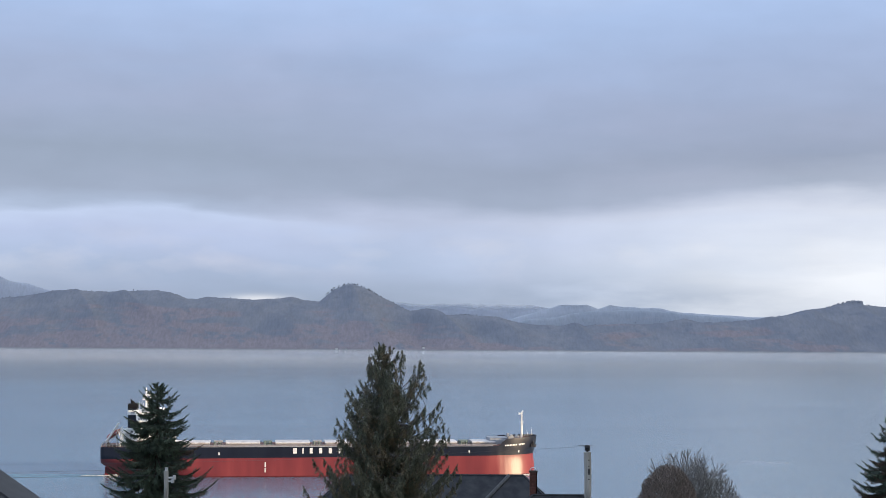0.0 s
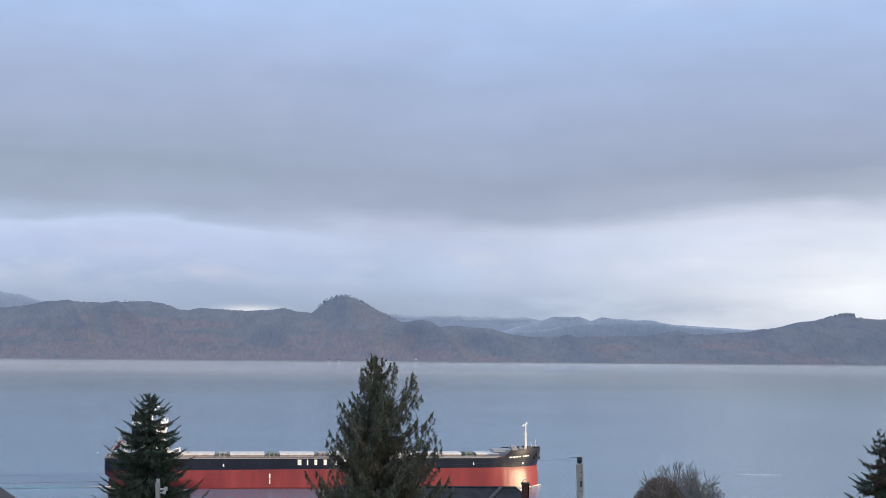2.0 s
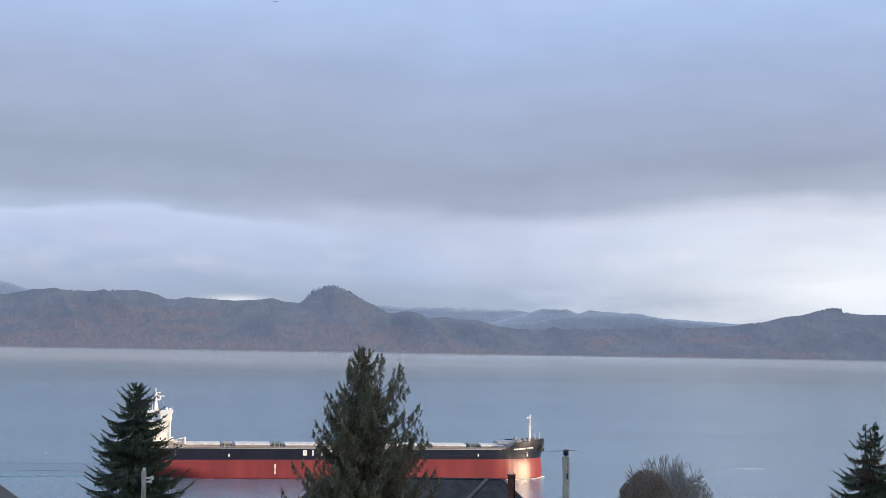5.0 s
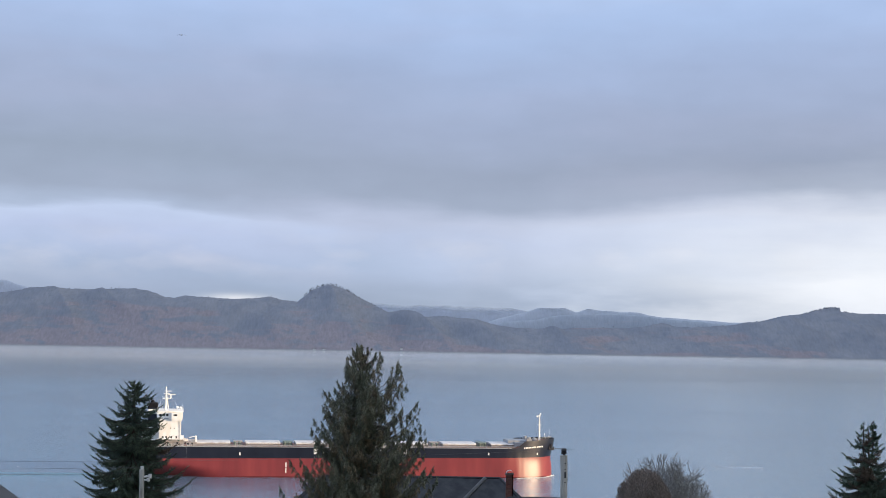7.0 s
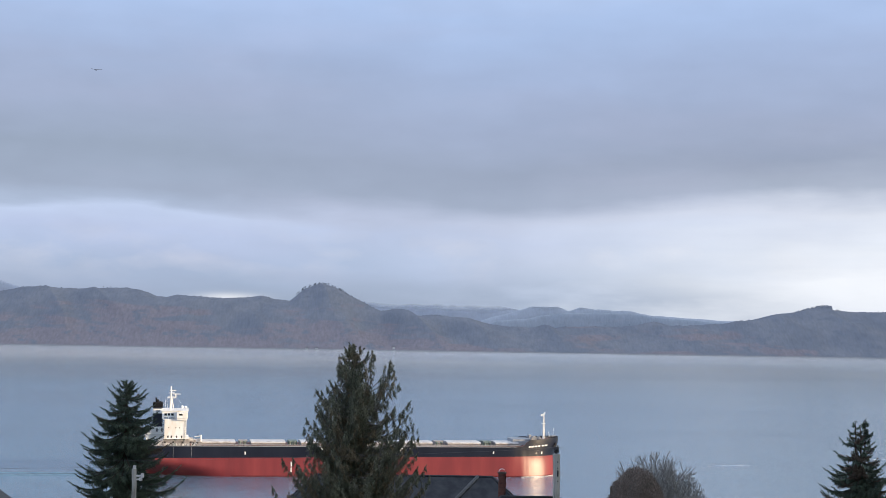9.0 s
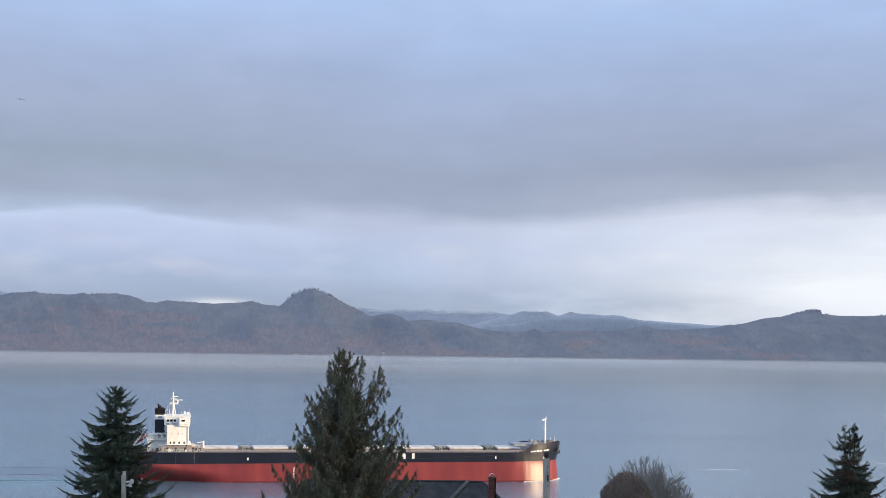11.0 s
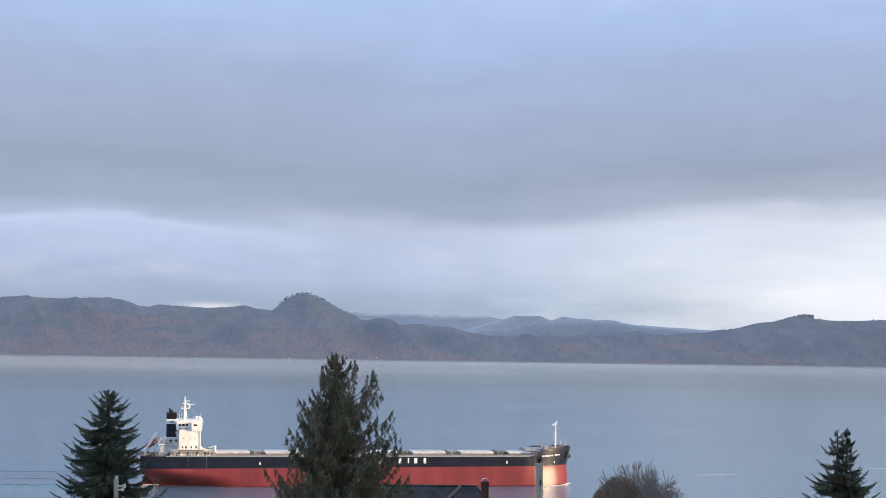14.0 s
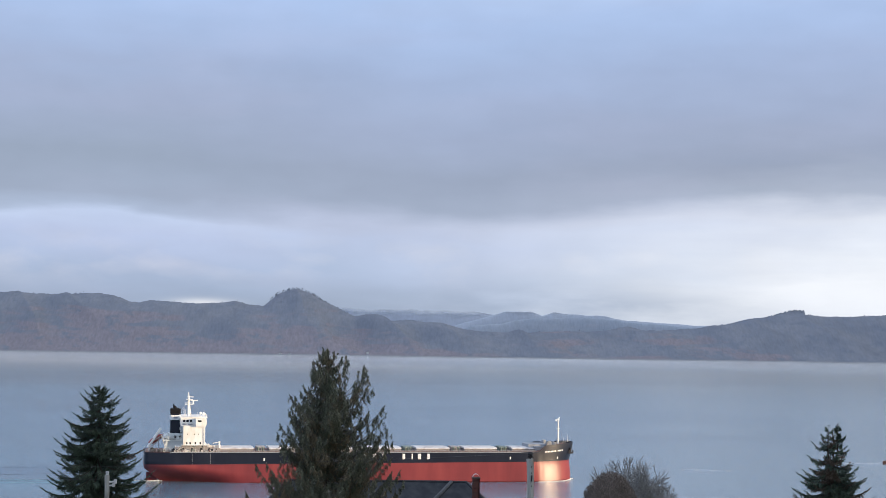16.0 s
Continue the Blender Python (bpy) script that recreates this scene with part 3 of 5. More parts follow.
# grey plates paint the shadow gap over the open deck below the bridge
part("awning_shade_plate", boxes((-92.8, -90.9, -11.62, -11.4, 28.9, 29.7), (-90.1, -87.6, -11.62, -11.4, 28.9, 29.5)), GREY, bridge)
for x in (-93.2, -91.4, -89.6, -87.8):
    part("wing_stanchion", tubes(((x, -13.4, 28.6), (x, -13.4, 30.1), 0.07), ((x, -13.4, 30.1), (x + 1.8, -13.4, 30.1), 0.06), n=5), WHITE, bridge)
part("wing_bracket", boxes((-86.4, -81.2, -15.6, -13.7, 28.3, 29.2), (-93.4, -86.6, -13.6, -11.4, 28.55, 28.7), bevel=0.05), WHITE, bridge)
rail("roof_rail", [(-95.2, -12, 32.9), (-81.8, -12, 32.9), (-81.8, 12, 32.9)], 1.1, ship, WHITE)
mast = part("radar_mast", tubes(((-88.7, -0.6, 32.9), (-88.5, 0, 42), 0.75, 0.42), ((-87.2, 0.6, 32.9), (-88.3, 0, 40), 0.3, 0.2), ((-88.5, 0, 42), (-88.7, 0, 44.9), 0.40, 0.20), n=8), WHITE, ship, "white radar mast")
part("crosstree", boxes((-90.4, -86.2, -2.6, 2.6, 38.7, 39.0), (-89.9, -86.6, -1.8, 1.8, 41.2, 41.4)), WHITE, mast)
part("radar_scanner", boxes((-87.6, -83.8, -0.2, 0.2, 40.6, 41.0), (-89.4, -86.0, -0.2, 0.2, 42.4, 42.75), (-86.5, -85.9, -0.3, 0.3, 39.0, 40.6)), WHITE, mast)
part("mast_rail", boxes((-90.4, -86.2, -2.6, -2.5, 39.6, 39.75), (-90.4, -90.3, -2.6, 2.6, 39.6, 39.75)), WHITE, mast)
for x, y, z in ((-84.8, -6, 34.6), (-83.1, -3, 34.2)):
    d = bmesh.new()
    bmesh.ops.create_icosphere(d, subdivisions=2, radius=0.75, matrix=Matrix.Translation((x, y, z)))
    tube(d, (x, y, 32.9), (x, y, z - 0.4), 0.16)
    part("radome", d, WHITE, ship, smooth=True)
for x, y, z in ((-93.4, -9, 38.5), (-82.2, 6, 36.0)):
    part("antenna", tubes(((x, y, 32.9), (x, y, z), 0.07, 0.03), n=5), WHITE, ship)

casing = part("engine_casing", boxes((-102.2, -92.6, -8.5, 8.5, 15.3, 21.2), (-100.6, -92.6, -6.5, 6.5, 21.2, 24.2), bevel=0.2), GREYWHITE, ship, "pale grey engine casing")
part("casing_deck", boxes((-103.6, -92.6, -9.6, 9.6, 20.9, 21.2)), GREYWHITE, casing)
rail("casing_rail", [(-92.7, -9.4, 21.2), (-103.4, -9.4, 21.2), (-103.4, 9.4, 21.2)], 1.6, ship, WHITE, 1.3)
# dark plates stand in for the shade inside the casing's openings
for x in (-98.0, -95.4):
    part("casing_opening", boxes((x, x + 1.3, -6.58, -6.4, 21.9, 23.6)), DARK, casing)
for y in (-9, 9):
    part("casing_brace", tubes(((-103.4, y, 21), (-101.8, y * 0.94, 16.2), 0.16), ((-104.6, y, 24), (-103.2, y, 21), 0.12), n=6), WHITE, casing)
funnel = part("funnel", boxes((-99.7, -94.6, -3.6, 3.6, 24.1, 36.2), bevel=0.5), BLACK, ship, "black funnel with a white band")
part("funnel_band", boxes((-99.78, -94.52, -3.68, 3.68, 30.7, 33.7), bevel=0.5), WHITE, funnel)
part("funnel_badge", boxes((-98.2, -96.2, -3.78, -3.6, 31.7, 32.6)), GREY, funnel, "plain grey badge shape")
part("funnel_top", boxes((-99.70, -94.60, -3.62, 3.62, 33.9, 36.6), bevel=0.35), SOOT, funnel, "sooty black funnel top")
part("exhaust_pipe", tubes(((-97.4, -0.8, 36.3), (-98.3, -0.8, 39.0), 0.8, 0.28), ((-96.6, 0.9, 36.3), (-97.2, 0.9, 37.9), 0.5, 0.35), ((-95.6, -1, 36.3), (-95.8, -1, 37.1), 0.3, 0.3)), SOOT, funnel)

# closed dark boxes, their colour standing for shade within the deckhouse openings
for k, x in enumerate((-96.4, -94.6, -80.4, -79.0, -77.0)):
    part("deckhouse_opening", boxes((x - 0.5, x + 0.5, -12.62 if x > -97.5 and x < -77.5 else -11.1, -10.9, 15.6, 17.0)), DARK, ship)
for k, (x, w, h) in enumerate(((-79.8, 0.6, 1.3), (-78.2, 0.5, 0.8), (-76.2, 0.7, 1.5), (-95.6, 0.6, 1.0))):
    part("deck_locker", boxes((x - w, x + w, -10.8, -9.4, 17.1, 17.2 + h), bevel=0.06), (WHITE, COAM, GREY, WHITE)[k], ship)
rail("house_rail", [(-97.3, -12.3, 17.8), (-77.7, -12.3, 17.8)], 1.0, ship, WHITE, 1.4, 2)
part("side_ladder", tubes(*[((-82.6, -13.95, 18.8 + 0.55 * k), (-82.0, -13.95, 18.8 + 0.55 * k), 0.05) for k in range(17)], ((-82.6, -13.95, 18.7), (-82.6, -13.95, 28.4), 0.04), ((-82.0, -13.95, 18.7), (-82.0, -13.95, 28.4), 0.06), n=4), GREY, acc)
part("mast_stay", tubes(((-88.5, 0, 41), (-93.6, -6, 33), 0.025), ((-88.5, 0, 41), (-93.6, 6, 33), 0.025), ((-88.5, 0, 43), (-81.2, -4, 33), 0.025), n=4), WHITE, mast)
for k, x in enumerate((-94.2, -92.0, -89.9, -87.4, -85.3, -83.0, -81.2)):
    part("deck_post", tubes(((x, -14.2, 15.3), (x, -14.2, 18.8), 0.09), n=6), COAM, ship)
    if k % 2 == 0:
        part("deckhouse_door", boxes((x + 0.4, x + 1.3, -12.6, -12.45, 15.5, 17.4)), DARK, ship)
for x, w, h, m in ((-91.0, 0.8, 1.2, WHITE), (-88.5, 0.6, 0.9, HATCH), (-86.3, 0.9, 1.5, COAM), (-84.0, 0.5, 1.1, WHITE), (-81.6, 0.7, 0.8, HATCH)):
    part("deck_locker", boxes((x - w, x + w, -13.9, -13.0, 15.3, 15.3 + h), bevel=0.08), m, ship)
random.seed(19)
for k in range(26):
    x, z = random.uniform(-98, -76), random.choice((15.3, 15.3, 17.9))
    w, h = random.uniform(0.25, 0.8), random.uniform(0.5, 1.5)
    y = -14.0 if z < 16 else -12.0
    part("deck_fitting", boxes((x - w, x + w, y - 0.4, y + 0.4, z, z + h), (x - w * 0.3, x + w * 0.3, y - 0.5, y + 0.2, z, z + h * 1.3), bevel=0.05), random.choice((COAM, GREY, WHITE, HATCH, GREEN, DECK)), ship)
for z, x0, x1 in ((23.2, -103.0, -93.0), (26.0, -95.0, -92.6)):
    part("casing_platform", boxes((x0, x1, -7.6, 7.6, z, z + 0.15)), GREYWHITE, ship)
    rail("platform_rail", [(x1, -7.5, z + 0.1), (x0, -7.5, z + 0.1), (x0, 7.5, z + 0.1)], 1.2, ship, WHITE, 1.2)
for x, y, h in ((-101.0, -6.5, 2.2), (-96.0, -7.4, 1.6)):
    part("vent_trunk", boxes((x - 0.7, x + 0.7, y - 0.9, y + 0.9, 21.2, 21.2 + h), bevel=0.15), GREYWHITE, ship)
for z in (20.9, 23.1, 25.4, 27.6):
    part("deck_line", boxes((-92.6, -81.4, -13.86, -13.7, z, z + 0.07)), GREYWHITE, acc)
for x0, z0, x1, z1 in ((-97.5, 15.4, -94.5, 17.9), (-93.6, 18.9, -93.6, 21.0), (-95.5, 21.2, -93.2, 23.3), (-103.4, 15.4, -101.8, 21.0)):
    part("stair", tubes(((x0, -12.9, z0), (x1, -12.9, z1), 0.10), ((x0 + 0.7, -12.9, z0), (x1 + 0.7, -12.9, z1), 0.10), ((x0, -12.9, z0 + 1), (x1, -12.9, z1 + 1), 0.05), n=5), GREYWHITE, ship)
for x, y, z in ((-92.2, -4, 36.2), (-92.2, 4, 36.8), (-86.6, -9, 35.4)):
    part("antenna", tubes(((x, y, 32.9), (x, y, z), 0.09, 0.05), n=5), WHITE, ship)
rail("side_rail", [(-98, -14.6, 15.4), (-77, -15.2, 15.4)], 1.1, ship, WHITE, 1.5, 2)
for piece, back in ((acc, 1.2), (bridge, 1.2), (mast, 2.0)):
    piece.location.x -= back
# free-fall boat at the stern
boat = bmesh.new()
prof = [(-4.2, 0.15), (-3.6, 0.8), (-2.0, 1.25), (1.0, 1.35), (3.0, 1.1), (4.0, 0.5), (4.3, 0.1)]
rings = []
for x, r in prof:
    rings.append([boat.verts.new((x, r * 0.95 * math.cos(6.28319 * k / 12), r * math.sin(6.28319 * k / 12) + (0.1 if k in (2, 3, 4) else 0))) for k in range(12)])
for a, b in zip(rings, rings[1:]):
    for k in range(12):
        boat.faces.new((a[k], a[(k + 1) % 12], b[(k + 1) % 12], b[k]))
boat.faces.new(rings[0][::-1])
boat.faces.new(rings[-1])
tilt = Matrix.Translation((-106.9, 0.2, 20.9)) @ Matrix.Rotation(radians(-33), 4, "Y")
bmesh.ops.transform(boat, matrix=tilt, verts=boat.verts)
lifeboat = part("lifeboat", boat, BOATRED, ship, "dark red enclosed lifeboat on a sloping ramp", smooth=True)
ramp = bmesh.new()
for y in (-2.3, 1.9):
    tube(ramp, (-110.6, y, 17.0), (-104.3, y, 26.6), 0.62, 0.5)
    tube(ramp, (-110.2, y, 15.4), (-109.6, y, 18.6), 0.3)
    tube(ramp, (-105.2, y, 15.4), (-105.2, y, 22.0), 0.16)
    tube(ramp, (-110.0, y, 16.2), (-103.2, y, 22.2), 0.16)
part("boat_ramp", ramp, WHITE, ship, "white sloping launching ramp")
part("boat_stripe", boxes((-4.3, 4.2, -1.42, 1.42, -0.12, 0.12)), WHITE, lifeboat).matrix_local = tilt
rail("stern_rail", [(-98, -13.2, 15.4), (-108, -12.7, 15.4), (-112.2, -12.4, 15.4), (-112.2, 12.4, 15.4)], 1.2, ship, GREY, 1.6)
random.seed(7)
for k in range(9):
    x, y = random.uniform(-111, -93), random.uniform(-11, -6)
    w, h = random.uniform(0.5, 1.1), random.uniform(0.8, 2.0)
    part("mooring_gear", boxes((x - w, x + w, y - w, y + w, 15.3, 15.3 + h), (x - w * 0.4, x + w * 0.4, y - w * 1.4, y + w * 1.4, 15.3 + h * 0.4, 15.3 + h * 1.2), bevel=0.1), random.choice((GREY, COAM, DARK)), ship)

# cargo holds
for i in range(7):
    x0 = -75.3 + 25.55 * i
    x1 = x0 + (17.8 if i < 6 else 16.2)
    part("hatch_coaming", boxes((x0 + 0.4, x1 - 0.4, -8.2, 8.2, 15.3, 16.4)), COAM, ship)
    hc = part("hatch_cover", boxes((x0 + 0.2, x1 - 0.2, -8.7, 8.7, 16.4, 16.8)), HATCH, ship, "pale painted hatch cover")
    for k in range(4):
        xa, xb = lerp(x0, x1, k / 4), lerp(x0, x1, (k + 1) / 4)
        bm = bmesh.new()
        ys = (-8.8, -7.9, 0, 7.9, 8.8)
        zs = (16.7, 17.2, 17.45, 17.2, 16.7)
        lo = [(bm.verts.new((xa + 0.05, y, z)), bm.verts.new((xb - 0.05, y, z))) for y, z in zip(ys, zs)]
        for a_, b_ in zip(lo, lo[1:]):
            bm.faces.new((a_[0], a_[1], b_[1], b_[0]))
        bm.faces.new([v[0] for v in lo])
        bm.faces.new([v[1] for v in lo][::-1])
        bm.faces.new((lo[0][0], lo[-1][0], lo[-1][1], lo[0][1]))
        part("cover_panel", bm, HATCH, hc)
    for k in range(10):
        xc = lerp(x0, x1, (k + 0.5) / 10)
        part("cover_cleat", boxes((xc - 0.07, xc + 0.07, -8.95, -8.7, 15.8, 16.7)), COAM, hc)
    for dx in (2.2, 4.6):
        if i < 6:
            xm = x1 + dx
            part("deck_vent", tubes(((xm, -7.5, 15.3), (xm, -7.5, 17.0), 0.45), ((xm, -7.5, 16.9), (xm, -7.5, 17.5), 0.85, 0.6)), GREEN, ship)
    if i < 6:
        part("hold_access_house", boxes((x1 + 1.8, x1 + 6.2, -4.5, 4.5, 15.3, 17.5), (x1 + 2.8, x1 + 5.2, -6.4, -4.0, 15.3, 16.9), bevel=0.1), GREEN if i % 2 else COAM, ship)
        part("deck_post", tubes(((x1 + 3.9, -12.5, 15.3), (x1 + 3.9, -12.5, 17.2), 0.16), ((x1 + 3.9, -12.5, 16.9), (x1 + 5.0, -12.5, 16.9), 0.14), n=6), DARK, ship)
rail("deck_rail", [(-76, -15.6, 15.4), (90, -15.6, 15.4)], 1.1, ship, GREY, 2.6, 2)
part("deck_pipe", tubes(((-74, -13.6, 15.9), (90, -13.6, 15.9), 0.22), ((-74, -12.9, 15.8), (90, -12.9, 15.8), 0.16), n=6), COAM, ship)
part("stores_crane", tubes(((-75.2, -10.5, 15.3), (-75.2, -10.5, 20.6), 0.5, 0.42), ((-75.2, -10.5, 20.2), (-78.6, -10.5, 19.6), 0.25, 0.16)), WHITE, ship, "white stores crane post")

# forecastle
part("forecastle_store", boxes((87.5, 97.5, -7, 7, 15.3, 18.9), (90.5, 95.5, -9.5, 9.5, 15.3, 18.0), bevel=0.1), GREY, ship)
for x, y, w, h in ((99, -5, 1.4, 2.0), (99, 5, 1.4, 2.0), (102.5, -3.6, 0.9, 1.4), (103.5, 3, 1.0, 1.4), (97.4, -8, 0.7, 1.6)):
    part("windlass", boxes((x - w, x + w, y - w, y + w, 17.6, 18.6 + h * 0.6), (x - w * 0.5, x + w * 0.5, y - w * 1.5, y + w * 1.5, 18.4, 18.6 + h), bevel=0.15), random.choice((GREY, COAM)), ship)
rail("bow_rail", [(96.5, -12.3, 19.0), (101, -10.4, 19.2), (106, -7.4, 19.6), (110.5, -3.4, 19.9), (112.2, 0, 20.0)], 1.0, ship, GREY, 1.6)
fmast = part("foremast", tubes(((105.6, 0, 18.6), (105.6, 0, 26.5), 0.62, 0.5), ((105.6, 0, 26.3), (105.6, 0, 32.2), 0.46, 0.34), n=10), WHITE, ship, "white foremast")
part("mast_platform", boxes((104.7, 106.6, -1, 1, 26.6, 26.85), (104.2, 106.3, -0.5, 0.5, 31.3, 31.7), (104.0, 104.9, -0.4, 0.4, 30.7, 31.4)), WHITE, fmast)
part("masthead_light", tubes(((106.2, 0, 32.2), (106.2, 0, 32.9), 0.35, 0.25)), WHITE, fmast)
part("jackstaff", tubes(((110.8, 0, 19.5), (111.1, 0, 24.2), 0.09, 0.05), ((109.2, 0.5, 19.5), (108.4, 0.5, 22.4), 0.09), n=5), WHITE, ship)
part("anchor", boxes((110.3, 111.2, -6.9, -5.2, 14.6, 17.0), (109.4, 112.2, -7.3, -6.2, 14.0, 14.9), (109.4, 110.0, -7.3, -6.4, 14.6, 15.8), (111.6, 112.3, -7.2, -6.2, 14.6, 15.8), bevel=0.15), DARK, ship, "dark stowed anchor")
part("fairlead", plate(110.2, 111.2, 18.0, 18.9, 0.12), DARK, ship)
part("rudder", boxes((-111.2, -105.8, -0.45, 0.45, -2, 4.4), (-109.6, -107.6, -0.6, 0.6, 4.2, 7.5), bevel=0.2), RED, ship, "dark red rudder blade")
part("propeller_boss", tubes(((-104.8, 0, -0.2), (-101, 0, -0.2), 0.7, 1.2)), COAM, ship)


def foam(rows, z=0.07, lift=0.25, seed=1):
    """A ragged low ridge of broken water along rows of (x, y, half width)."""
    vs, fs = [], []
    for k, (x, y, w) in enumerate(rows):
        w *= 0.7 + 0.6 * noise.noise(Vector((k * 0.9, seed, 0))) ** 2 + 0.3 * math.sin(k * 2.1 + seed)
        w = max(w, 0.05)
        vs += [(x, y - w, z - 0.1), (x, y - w * 0.4, z + lift * w), (x, y + w * 0.4, z + lift * w * 0.8), (x, y + w, z - 0.1)]
    for k in range(len(rows) - 1):
        for j in range(3):
            a = 4 * k + j
            fs.append((a, a + 4, a + 5, a + 1))
    return vs, fs


FOAM = mat("white_foam", [(0.55, 0.58, 0.62), (0.80, 0.82, 0.84)], 0.8, scale=0.8, bump=0.1, bump_scale=2)
part("bow_wave", foam([(113.8 - 0.5 * k, -0.6 - breadth(min(112.4, 113.8 - 0.5 * k), 0) * (1.0 if k > 2 else 0.2) - 0.15, 0.55 if k < 5 else 0.10 + 0.45 * math.exp(-(k - 5) * 0.3)) for k in range(48)], lift=1.0), FOAM, ship, "thin white bow wave")
part("propeller_wash", foam([(-101.5 - 0.6 * k, -0.8 - 0.1 * k, 0.9 * math.exp(-abs(k - 3) * 0.25) + 0.15) for k in range(22)], lift=1.1), FOAM, ship, "white propeller wash")
wake = thing("ship_wake", pose(0, 900, 0), "thin white and dark wake trailing behind the ship", "wake", kind="stuff")
part("wake_foam", foam([(-110 - 2.2 * k, -2 - 0.16 * k + 0.5 * math.sin(k * 0.7), 0.4 * math.exp(-k * 0.3) + 0.02) for k in range(8)], lift=0.3, seed=3), FOAM, wake)
for s, off in ((1, 0), (-1, 3)):
    part("wake_ripple", foam([(-112 - 3 * k, -6 + off * 2.4 - 0.14 * k * s, 1.5 + 0.03 * k) for k in range(60)], lift=0.22, seed=5 + off), WATER, wake)


# ---- trees ----
def blade(vs, fs, p, d, side, length, width):
    """A small kite of needles or leaf from p along d."""
    i = len(vs)
    q = p + d * (length * 0.45)
    e = p + d * length
    vs += [tuple(p), tuple(q + side * width), tuple(e), tuple(q - side * width)]
    fs.append((i, i + 1, i + 2, i + 3))


def curve_tube(vs, fs, pts, radii, n=5):
    base = len(vs)
    for k, (p, r) in enumerate(zip(pts, radii)):
        d = (pts[min(k + 1, len(pts) - 1)] - pts[max(k - 1, 0)])
        q = d.to_track_quat("Z", "Y") if d.length > 1e-6 else Euler((0, 0, 0)).to_quaternion()
        for i in range(n):
            vs.append(tuple(p + q @ Vector((r * math.cos(6.28319 * i / n), r * math.sin(6.28319 * i / n), 0))))
    for k in range(len(pts) - 1):
        for i in range(n):
            a, b = base + k * n + i, base + k * n + (i + 1) % n
            fs.append((a, b, b + n, a + n))


def unit():
    a, z = random.uniform(0, 6.28319), random.uniform(-1, 1)
    r = math.sqrt(1 - z * z)
    return Vector((r * math.cos(a), r * math.sin(a), z))


BARK = mat("conifer_bark", [(0.05, 0.038, 0.03), (0.10, 0.08, 0.065)], 0.9, scale=6, stretch=(1, 1, 0.25), bump=0.02)
NEEDLE = mat("spruce_needles", [(0.064, 0.094, 0.074), (0.098, 0.134, 0.100), (0.132, 0.168, 0.118)], 0.75, scale=1.2, island=0.45, spec=0.25)
NEEDLE_BROWN = mat("browned_spruce_tips", [(0.115, 0.092, 0.072), (0.155, 0.122, 0.094)], 0.8, scale=2, island=0.4, spec=0.2)
CEDAR = mat("cedar_fronds", [(0.106, 0.120, 0.084), (0.150, 0.156, 0.110), (0.205, 0.200, 0.140)], 0.75, scale=0.9, island=0.45, spec=0.25)
CEDAR_BROWN = mat("browned_cedar_fronds", [(0.178, 0.150, 0.100), (0.235, 0.195, 0.130)], 0.8, scale=1.5, island=0.45, spec=0.2)
DEADWOOD = mat("dull_dead_twigs", [(0.12, 0.11, 0.10), (0.22, 0.21, 0.20)], 0.9, scale=5)
TWIG = mat("grey_twig_bark", [(0.24, 0.23, 0.22), (0.40, 0.39, 0.38)], 0.85, scale=8)


